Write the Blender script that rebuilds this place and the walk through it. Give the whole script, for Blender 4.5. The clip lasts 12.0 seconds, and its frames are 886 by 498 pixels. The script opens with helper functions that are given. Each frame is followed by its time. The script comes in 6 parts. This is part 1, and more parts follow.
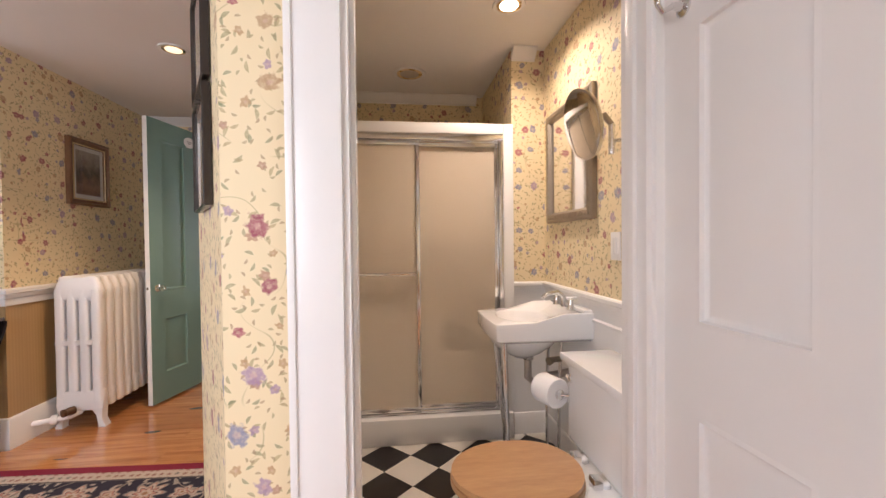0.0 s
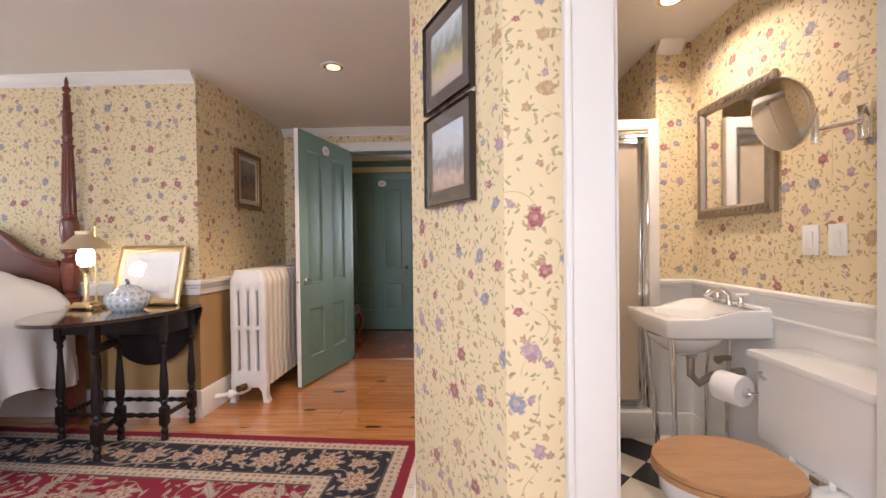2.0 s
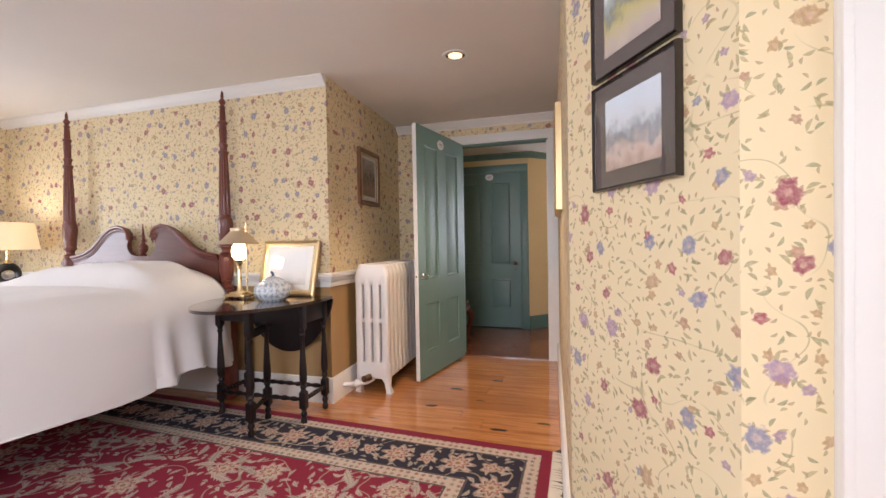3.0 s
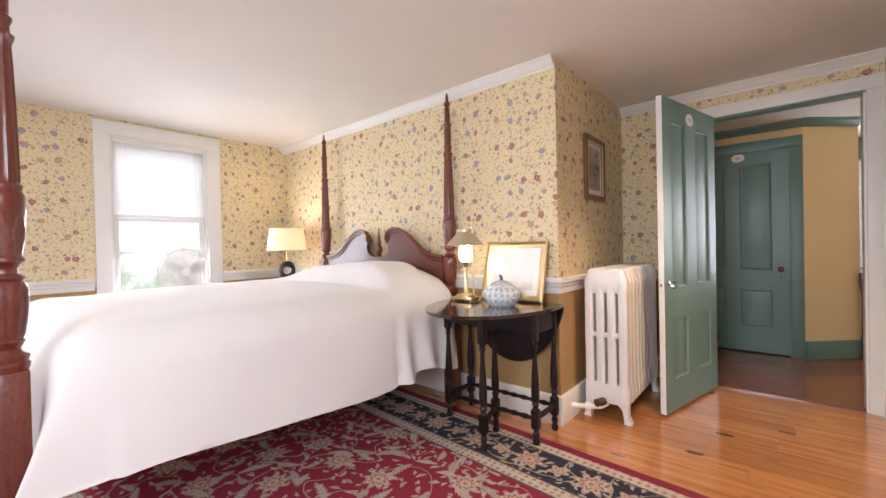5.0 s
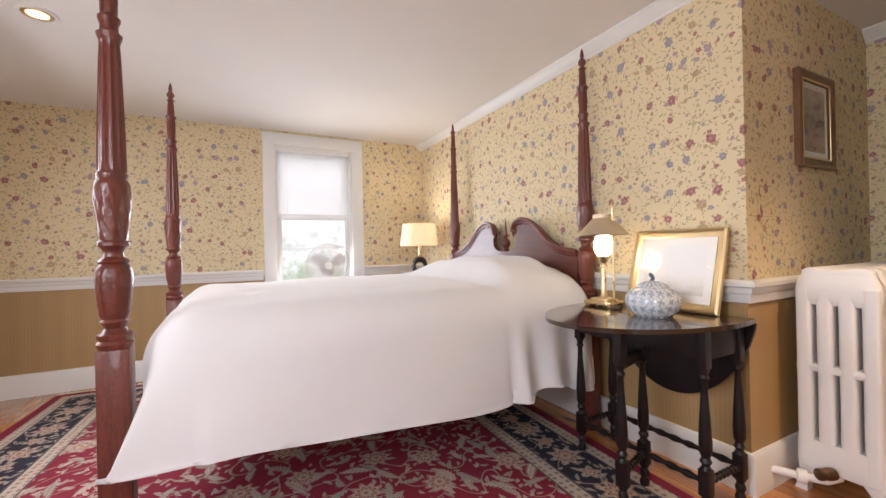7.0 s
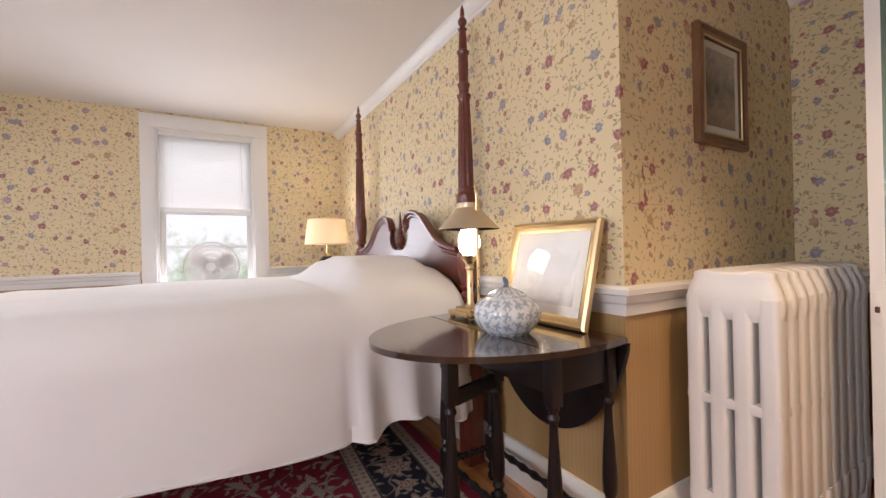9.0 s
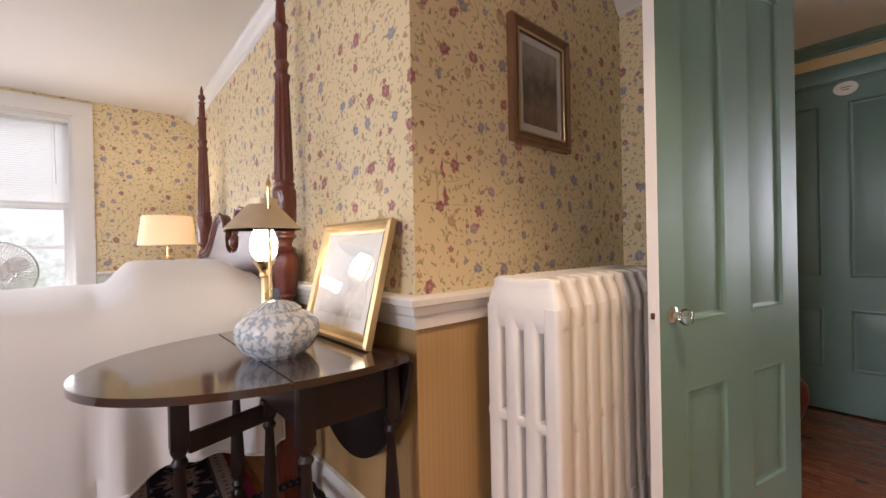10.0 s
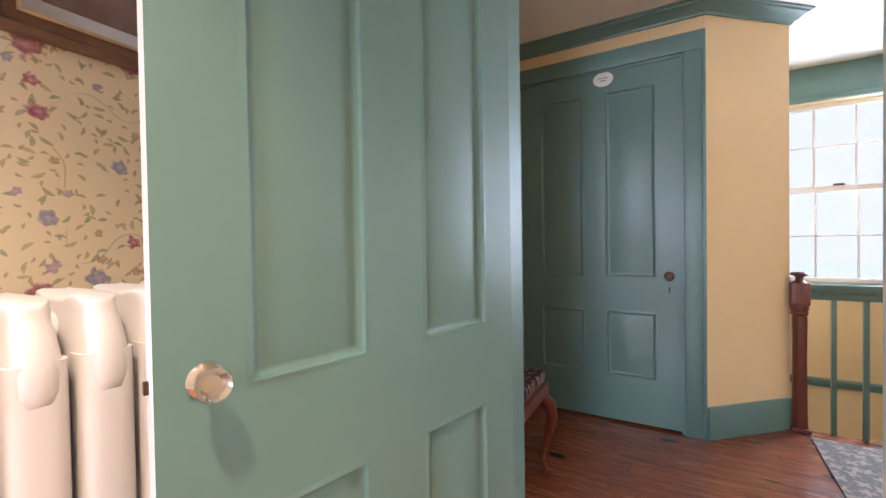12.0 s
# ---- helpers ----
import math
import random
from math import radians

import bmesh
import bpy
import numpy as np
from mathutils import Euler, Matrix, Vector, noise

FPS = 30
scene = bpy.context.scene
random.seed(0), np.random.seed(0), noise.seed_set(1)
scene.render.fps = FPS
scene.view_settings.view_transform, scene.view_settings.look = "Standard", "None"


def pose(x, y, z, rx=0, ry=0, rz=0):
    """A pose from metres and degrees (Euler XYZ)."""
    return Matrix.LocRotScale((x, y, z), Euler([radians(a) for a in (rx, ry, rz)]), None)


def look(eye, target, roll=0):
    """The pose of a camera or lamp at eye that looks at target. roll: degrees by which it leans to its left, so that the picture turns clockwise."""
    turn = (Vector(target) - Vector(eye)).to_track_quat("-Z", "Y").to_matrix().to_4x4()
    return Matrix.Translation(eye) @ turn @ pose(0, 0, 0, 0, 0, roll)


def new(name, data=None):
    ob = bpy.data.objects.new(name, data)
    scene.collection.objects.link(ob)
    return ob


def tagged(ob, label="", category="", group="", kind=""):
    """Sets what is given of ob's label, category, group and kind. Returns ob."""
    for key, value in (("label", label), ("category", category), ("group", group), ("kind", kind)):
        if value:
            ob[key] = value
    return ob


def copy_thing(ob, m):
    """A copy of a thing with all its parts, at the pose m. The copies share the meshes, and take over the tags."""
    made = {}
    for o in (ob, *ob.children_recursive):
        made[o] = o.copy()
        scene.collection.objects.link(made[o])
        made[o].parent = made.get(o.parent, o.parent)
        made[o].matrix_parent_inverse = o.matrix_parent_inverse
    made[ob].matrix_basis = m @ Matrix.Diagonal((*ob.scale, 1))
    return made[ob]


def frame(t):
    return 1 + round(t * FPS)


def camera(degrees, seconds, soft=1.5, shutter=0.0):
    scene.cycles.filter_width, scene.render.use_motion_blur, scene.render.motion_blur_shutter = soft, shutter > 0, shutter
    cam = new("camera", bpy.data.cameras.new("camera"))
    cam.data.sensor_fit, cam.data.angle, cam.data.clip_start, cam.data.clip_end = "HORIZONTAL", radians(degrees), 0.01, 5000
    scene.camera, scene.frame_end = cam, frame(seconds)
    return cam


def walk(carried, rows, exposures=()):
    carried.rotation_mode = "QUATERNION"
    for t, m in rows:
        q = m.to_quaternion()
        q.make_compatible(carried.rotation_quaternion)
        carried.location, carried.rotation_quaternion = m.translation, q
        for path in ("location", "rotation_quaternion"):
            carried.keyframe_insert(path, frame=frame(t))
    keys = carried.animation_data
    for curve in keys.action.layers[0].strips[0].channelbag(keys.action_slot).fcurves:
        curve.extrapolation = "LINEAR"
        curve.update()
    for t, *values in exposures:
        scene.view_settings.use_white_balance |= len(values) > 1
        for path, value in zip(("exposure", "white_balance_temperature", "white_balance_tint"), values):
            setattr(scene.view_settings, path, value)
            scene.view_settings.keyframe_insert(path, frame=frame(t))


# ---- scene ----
cam = camera(96.1, 12.0)
PATH = [
    (0, (0.011, 0.02, 1.183), (0.243, 2.006, 1.148), -0.6),
    (0.5, (-0.091, 0.012, 1.183), (0.137, 1.999, 1.153), -0.6),
    (1, (-0.221, -0.011, 1.182), (-0.047, 1.981, 1.151), -0.6),
    (1.5, (-0.36, -0.041, 1.175), (-0.294, 1.957, 1.147), -0.7),
    (2, (-0.479, -0.049, 1.158), (-0.554, 1.949, 1.136), -0.7),
    (2.5, (-0.595, 0.001, 1.15), (-0.882, 1.98, 1.126), -0.8),
    (3, (-0.704, 0.064, 1.141), (-1.234, 1.992, 1.11), -1.0),
    (3.2, (-0.739, 0.09, 1.136), (-1.378, 1.985, 1.104), -1.0),
    (4.8, (-1.14, 0.187, 1.148), (-2.373, 1.761, 1.141), -1.0),
    (5, (-1.164, 0.197, 1.158), (-2.46, 1.721, 1.142), -1.2),
    (5.5, (-1.218, 0.277, 1.135), (-2.695, 1.625, 1.128), -1.1),
    (6, (-1.242, 0.37, 1.128), (-2.896, 1.494, 1.127), -1.1),
    (6.5, (-1.279, 0.48, 1.117), (-3.04, 1.429, 1.12), -1.1),
    (6.7, (-1.297, 0.537, 1.109), (-3.071, 1.46, 1.115), -1.2),
    (8.5, (-1.363, 1.167, 1.087), (-3.139, 2.088, 1.08), -1.4),
    (9, (-1.388, 1.401, 1.078), (-3.12, 2.403, 1.077), -1.3),
    (9.5, (-1.349, 1.61, 1.082), (-2.97, 2.782, 1.08), -1.3),
    (10, (-1.294, 1.886, 1.081), (-2.801, 3.2, 1.073), -1.2),
    (10.5, (-1.267, 2.123, 1.06), (-2.666, 3.552, 1.048), -1.3),
    (11, (-1.261, 2.351, 1.083), (-2.52, 3.905, 1.056), -1.0),
    (11.5, (-1.232, 2.605, 1.074), (-2.33, 4.276, 1.051), -0.8),
    (12, (-1.149, 2.837, 1.059), (-2.151, 4.567, 1.028), -0.9),
]
walk(cam, [(t, look(eye, target, roll)) for t, eye, target, roll in PATH],
     [(0, 0.16, 6080, 16), (3, 0.24, 6080, 15), (5, 0.46, 6130, 14), (6.5, 0.30, 6180, 14), (9.5, 0.12, 6280, 16), (10, 0.16, 6230, 16), (10.5, 0.42, 6150, 16), (11.2, 0.92, 5620, 15), (12, 1.18, 5440, 18)])

# ---- world, light, exposure ----
world = bpy.data.worlds.new("sky")
scene.world = world
world.use_nodes = True
wn = world.node_tree
sky = wn.nodes.new("ShaderNodeTexSky")
sky.sky_type, sky.sun_disc = "NISHITA", False
sky.sun_elevation, sky.sun_rotation = radians(40), radians(200)
wn.links.new(sky.outputs[0], wn.nodes["Background"].inputs[0])
wn.nodes["Background"].inputs[1].default_value = 0.1


def lamp(name, kind, matrix, watts, colour, size=0.3, size_y=None, spread=None):
    data = bpy.data.lights.new(name, kind)
    data.energy, data.color = watts, colour
    if kind == "AREA":
        data.shape, data.size, data.size_y = "RECTANGLE", size, size_y or size
        if spread:
            data.spread = radians(spread)
    elif kind == "SPOT":
        data.spot_size, data.spot_blend, data.shadow_soft_size = radians(spread or 120), 0.8, size
    elif kind == "SUN":
        data.angle = size
    else:
        data.shadow_soft_size = size
    ob = new(name, data)
    ob.matrix_world = matrix
    return ob


DAY, WARM = (0.93, 0.96, 1.0), (1.0, 0.70, 0.42)
lamp("sun", "SUN", look((0, -5, 6), (0, 0, 0)), 1.5, (1, 0.95, 0.88), 0.2)
lamp("daylight_west_window", "AREA", look((-5.665, 1.37, 1.13), (-3, 1.37, 0.8)), 18, DAY, 0.72, 0.68)
lamp("skylight_west", "AREA", look((-6.9, 1.37, 3.3), (-5.7, 1.37, 1.75)), 90, DAY, 1.3, 1.3)
for wx, watts in ((-4.0, 22), (-1.4, 54)):
    lamp("daylight_south_window", "AREA", look((wx, -1.17, 1.5), (wx, 1, -0.3)), watts, DAY, 0.9, 1.4)
lamp("daylight_east_window", "AREA", look((1.31, -0.35, 1.45), (-2, -0.1, -0.4)), 26, DAY, 0.86, 1.4)
lamp("daylight_hall_window", "AREA", look((0.44, 6.86, 1.39), (-0.10, 5, 1.05)), 31, DAY, 0.50, 1.26)
for lx, ly, watts in ((-1.29, 2.58, 74), (-4.05, -0.25, 14)):
    lamp("recessed_light", "SPOT", look((lx, ly, 2.32), (lx, ly, 0)), watts, WARM, 0.04, spread=100)
lamp("bath_recessed_light", "AREA", look((0.575, 1.945, 2.333), (0.575, 1.945, 0)), 9.5, (1.0, 0.80, 0.62), 0.09, spread=140)
lamp("desk_lamp_bulb", "POINT", pose(-2.79, 2.34, 1.09), 8, WARM, 0.03)
lamp("bedside_lamp_bulb", "POINT", pose(-5.12, 2.32, 1.24), 5.5, (1.0, 0.80, 0.58), 0.04)


# ---- materials ----
class Nodes:
    """Short hand for one node material."""

    def __init__(self, name):
        self.mat = bpy.data.materials.new(name)
        self.mat.use_nodes = True
        self.tree = self.mat.node_tree
        self.bsdf = self.tree.nodes["Principled BSDF"]

    def add(self, kind, values=(), **settings):
        node = self.tree.nodes.new(kind)
        for key, value in settings.items():
            setattr(node, key, value)
        for key, value in dict(values).items():
            self.put(node.inputs[key], value)
        return node

    def put(self, socket, value):
        if isinstance(value, bpy.types.NodeSocket):
            self.tree.links.new(value, socket)
        elif isinstance(value, (tuple, list)) and len(value) == 3 and socket.type == "RGBA":
            socket.default_value = (*value, 1)
        else:
            socket.default_value = value

    def math(self, op, a, b=0.0, c=0.0):
        return self.add("ShaderNodeMath", {0: a, 1: b, 2: c}, operation=op).outputs[0]

    def soft(self, x, lo, hi):
        """1 below lo, falling to 0 at hi."""
        return self.add("ShaderNodeMapRange", {0: x, 1: lo, 2: hi, 3: 1.0, 4: 0.0}, clamp=True).outputs[0]

    def mix(self, f, a, b, how="MIX"):
        n = self.add("ShaderNodeMix", {0: f}, data_type="RGBA", blend_type=how)
        self.put(n.inputs[6], a)
        self.put(n.inputs[7], b)
        return n.outputs[2]

    def coord(self, which="Object"):
        return self.add("ShaderNodeTexCoord").outputs[which]

    def noise(self, vec, scale, detail=3.0, rough=0.5, out=0):
        return self.add("ShaderNodeTexNoise", {"Vector": vec, "Scale": scale, "Detail": detail, "Roughness": rough}).outputs[out]

    def scaled(self, vec, s):
        return self.add("ShaderNodeMapping", {0: vec, 3: s}).outputs[0]

    def bump(self, height, strength=0.2, distance=0.002):
        b = self.add("ShaderNodeBump", {"Strength": strength, "Distance": distance, "Height": height})
        self.tree.links.new(b.outputs[0], self.bsdf.inputs["Normal"])

    def ramp(self, f, stops, how="LINEAR"):
        r = self.add("ShaderNodeValToRGB", {0: f})
        r.color_ramp.interpolation = how
        e = r.color_ramp.elements
        while len(e) < len(stops):
            e.new(0.5)
        for el, (p, c) in zip(e, stops):
            el.position, el.color = p, (*c, 1)
        return r.outputs[0]

    def done(self, colour, rough=0.5, **more):
        self.put(self.bsdf.inputs["Base Color"], colour)
        self.put(self.bsdf.inputs["Roughness"], rough)
        for key, value in more.items():
            self.put(self.bsdf.inputs[key.replace("_", " ")], value)
        return self.mat

    def scatter(self, vec, scale, loose=0.9):
        """Cells strewn over the plane: the way from each cell's middle, turned at random, and three random numbers."""
        v = self.add("ShaderNodeTexVoronoi", {"Vector": vec, "Scale": scale, "Randomness": loose}, voronoi_dimensions="2D")
        sep = self.add("ShaderNodeSeparateColor", {0: v.outputs["Color"]})
        away = self.add("ShaderNodeVectorMath", {0: vec, 1: v.outputs["Position"]}, operation="SUBTRACT").outputs[0]
        turn = self.math("MULTIPLY", sep.outputs[0], 6.283)
        spun = self.add("ShaderNodeVectorRotate", {"Vector": away, "Angle": turn}, rotation_type="Z_AXIS").outputs[0]
        xyz = self.add("ShaderNodeSeparateXYZ", {0: spun})
        return xyz.outputs[0], xyz.outputs[1], sep.outputs[0], sep.outputs[1], sep.outputs[2]

    def flower(self, x, y, radius, petals=5.0, depth=0.3):
        r = self.math("SQRT", self.math("ADD", self.math("MULTIPLY", x, x), self.math("MULTIPLY", y, y)))
        a = self.math("ARCTAN2", y, x)
        edge = self.math("MULTIPLY_ADD", self.math("COSINE", self.math("MULTIPLY", a, petals)), depth, 1.0 - depth)
        t = self.math("DIVIDE", r, self.math("MULTIPLY", edge, radius))
        return self.soft(t, 0.85, 1.1), t

    def leaf(self, x, y, length, width):
        u = self.math("DIVIDE", x, length)
        bend = self.math("MULTIPLY", self.math("MULTIPLY", u, u), width * 0.7)
        w = self.math("DIVIDE", self.math("SUBTRACT", y, bend), width)
        return self.soft(self.math("ADD", self.math("MULTIPLY", u, u), self.math("ABSOLUTE", w)), 0.8, 1.1)


def flat_uv(g):
    return g.add("ShaderNodeUVMap", uv_map="UVMap").outputs[0]


def wallpaper():
    """Yellow paper: faint broken vines, many small olive leaves, buds, and larger crimson, blue and mauve flowers."""
    g = Nodes("floral_wallpaper")
    uv = flat_uv(g)
    shifted = lambda v, x, y: g.add("ShaderNodeVectorMath", {0: v, 1: (x, y, 0)}, operation="ADD").outputs[0]
    wob = g.noise(uv, 5.0, 2.0, out=1)
    uv2 = g.add("ShaderNodeVectorMath", {0: uv, 1: g.add("ShaderNodeVectorMath", {0: wob, 1: (0.02, 0.02, 0)}, operation="MULTIPLY").outputs[0]}, operation="ADD").outputs[0]
    col = g.mix(g.noise(uv, 1.3, 2.0), (0.72, 0.59, 0.36), (0.78, 0.655, 0.415))
    patchy = g.soft(g.noise(shifted(uv, 9.0, 4.0), 9.0, 1.0), 0.42, 0.56)
    stem = g.soft(g.math("ABSOLUTE", g.math("SUBTRACT", g.noise(uv2, 6.5, 0.0), 0.5)), 0.002, 0.007)
    col = g.mix(g.math("MULTIPLY", g.math("MULTIPLY", stem, patchy), 0.50), col, (0.26, 0.23, 0.10))
    ink = g.math("MULTIPLY_ADD", g.noise(uv, 160.0, 2.0), 0.7, 0.28)
    for off, sc, le, wi, c1, c2 in ((0.0, 22.0, 0.0135, 0.0044, (0.20, 0.20, 0.09), (0.40, 0.31, 0.14)), (3.7, 28.0, 0.0105, 0.0038, (0.14, 0.18, 0.09), (0.38, 0.27, 0.12)), (11.3, 36.0, 0.0070, 0.0030, (0.32, 0.18, 0.10), (0.32, 0.27, 0.13))):
        x, y, a, b, c = g.scatter(shifted(uv2, off, off * 0.37), sc)
        m = g.math("MULTIPLY", g.leaf(x, y, le, wi), g.math("GREATER_THAN", c, 0.42))
        col = g.mix(g.math("MULTIPLY", m, ink), col, g.mix(b, c1, c2))
    ruff = g.math("MULTIPLY_ADD", g.noise(uv, 75.0, 2.0), 1.1, 0.45)
    # buds, then the larger blooms; a share of the places stays empty
    for at, sc, rad, least, petals, notch, stops in (
            ((1.3, 7.1), 12.5, 0.0135, 0.20, 5.0, 0.14, ((0.0, (0.33, 0.035, 0.09)), (0.25, (0.44, 0.26, 0.12)), (0.50, (0.34, 0.22, 0.32)), (0.72, (0.22, 0.23, 0.33)), (0.82, (0.40, 0.21, 0.13)))),
            ((5.9, 2.3), 8.0, 0.0260, 0.22, 6.0, 0.09, ((0.0, (0.28, 0.030, 0.085)), (0.40, (0.20, 0.21, 0.33)), (0.68, (0.34, 0.22, 0.34)), (0.84, (0.44, 0.27, 0.14))))):
        x, y, a, b, c = g.scatter(shifted(uv, *at), sc, 0.8)
        grow = g.math("MULTIPLY", g.math("MULTIPLY_ADD", c, 0.7, 0.70), ruff)
        m, t = g.flower(g.math("MULTIPLY", x, grow), g.math("MULTIPLY", y, g.math("MULTIPLY", grow, 1.2)), rad, petals, notch)
        m = g.math("MULTIPLY", m, g.math("GREATER_THAN", c, least))
        tint = g.ramp(b, stops, "CONSTANT")
        tint = g.mix(g.math("MULTIPLY", g.soft(t, 0.22, 0.42), 0.45), tint, (0.58, 0.36, 0.30))
        petal = g.math("MULTIPLY_ADD", g.noise(uv, 120.0, 2.0), 1.0, 0.28)
        col = g.mix(g.math("MINIMUM", g.math("MULTIPLY", m, petal), 0.84), col, tint)
    g.bump(g.noise(uv, 600.0, 2.0), 0.05, 0.0005)
    return g.done(col, 0.62)


def dado():
    g = Nodes("striped_dado_paper")
    uv = flat_uv(g)
    x = g.add("ShaderNodeSeparateXYZ", {0: uv}).outputs[0]
    wave = g.math("SINE", g.math("MULTIPLY", x, 310.0))
    wide = g.math("SINE", g.math("MULTIPLY", x, 47.0))
    f = g.math("ADD", g.math("MULTIPLY_ADD", wave, 0.10, 0.5), g.math("MULTIPLY", wide, 0.06))
    col = g.ramp(f, ((0.2, (0.36, 0.22, 0.09)), (0.5, (0.42, 0.27, 0.115)), (0.8, (0.50, 0.33, 0.15))))
    col = g.mix(0.3, col, g.mix(g.noise(uv, 3.0), (0.38, 0.24, 0.1), (0.48, 0.31, 0.14)))
    return g.done(col, 0.55)


def paint(name, colour, rough=0.4, vary=0.06, grain=40.0, **more):
    g = Nodes(name)
    p = g.coord()
    f = g.noise(p, 2.5, 4.0)
    col = g.mix(f, tuple(c * (1 - vary) for c in colour), tuple(min(1, c * (1 + vary)) for c in colour))
    fine = g.noise(p, grain, 3.0)
    col = g.mix(g.math("MULTIPLY", fine, vary), col, tuple(c * 0.75 for c in colour))
    g.bump(fine, 0.12, 0.001)
    return g.done(col, g.math("MULTIPLY_ADD", f, 0.12, rough - 0.06), **more)


def timber(name, dark, light, rough=0.28, along=(1, 1, 1), per_piece=False, coat=0.0, knots=False, carved=0.0):
    g = Nodes(name)
    p = g.coord()
    if per_piece:
        rnd = g.add("ShaderNodeObjectInfo").outputs["Random"]
        shift = g.add("ShaderNodeCombineXYZ", {0: g.math("MULTIPLY", rnd, 37.0), 1: g.math("MULTIPLY", rnd, 91.0)}).outputs[0]
        p = g.add("ShaderNodeVectorMath", {0: p, 1: shift}, operation="ADD").outputs[0]
    q = g.scaled(p, along)
    warp = g.noise(q, 3.0, 3.0)
    rings = g.noise(q, 14.0, 5.0, 0.62)
    f = g.math("MULTIPLY_ADD", warp, 0.55, g.math("MULTIPLY", rings, 0.5))
    col = g.ramp(f, ((0.25, dark), (0.72, light)))
    if per_piece:
        col = g.mix(g.math("MULTIPLY", g.math("POWER", rnd, 1.8), 0.7), col, (light[0] * 0.55, light[1] * 0.48, light[2] * 0.42))
    if knots:
        streak = g.soft(g.noise(g.scaled(p, (0.55, 7.0, 1.0)), 4.0, 4.0, 0.6), 0.36, 0.50)
        col = g.mix(g.math("MULTIPLY", streak, 0.55), col, tuple(c * 0.75 for c in dark))
        flat = g.scaled(p, (0.40, 1.0, 1.0))
        x, y, a, b, c = g.scatter(flat, 3.2, 1.0)
        m, t = g.flower(x, y, 0.021, 2.0, 0.12)
        col = g.mix(g.math("MULTIPLY", m, g.math("GREATER_THAN", c, 0.45)), col, tuple(c * 0.22 for c in dark))
    if carved:
        relief = g.add("ShaderNodeTexVoronoi", {"Vector": g.scaled(p, (1, 1, 0.6)), "Scale": 75.0}).outputs["Distance"]
        g.bump(relief, carved, 0.004)
        # shade of the carved hollows is put into the colour as well
        col = g.mix(g.math("MULTIPLY", g.soft(relief, 0.15, 0.45), 0.35), col, tuple(c * 0.7 for c in dark))
    else:
        g.bump(rings, 0.08, 0.001)
    g.done(col, g.math("MULTIPLY_ADD", rings, 0.14, rough - 0.05))
    g.bsdf.inputs["Coat Weight"].default_value = coat
    g.bsdf.inputs["Coat Roughness"].default_value = 0.08
    return g.mat


def metal(name, colour, rough=0.2):
    g = Nodes(name)
    f = g.noise(g.coord(), 18.0, 3.0)
    return g.done(g.mix(f, tuple(c * 0.85 for c in colour), colour), g.math("MULTIPLY_ADD", f, 0.12, rough), Metallic=1.0)


def glow(name, colour, strength):
    g = Nodes(name)
    return g.done((0.9, 0.85, 0.75), 0.5, Emission_Color=colour, Emission_Strength=strength)


def glass(name, rough=0.0, tint=(1, 1, 1), ior=1.45, bumpy=0.0):
    g = Nodes(name)
    if bumpy:
        g.bump(g.noise(g.coord(), 140.0, 2.0), bumpy, 0.003)
    return g.done(tint, rough, IOR=ior, Transmission_Weight=1.0)


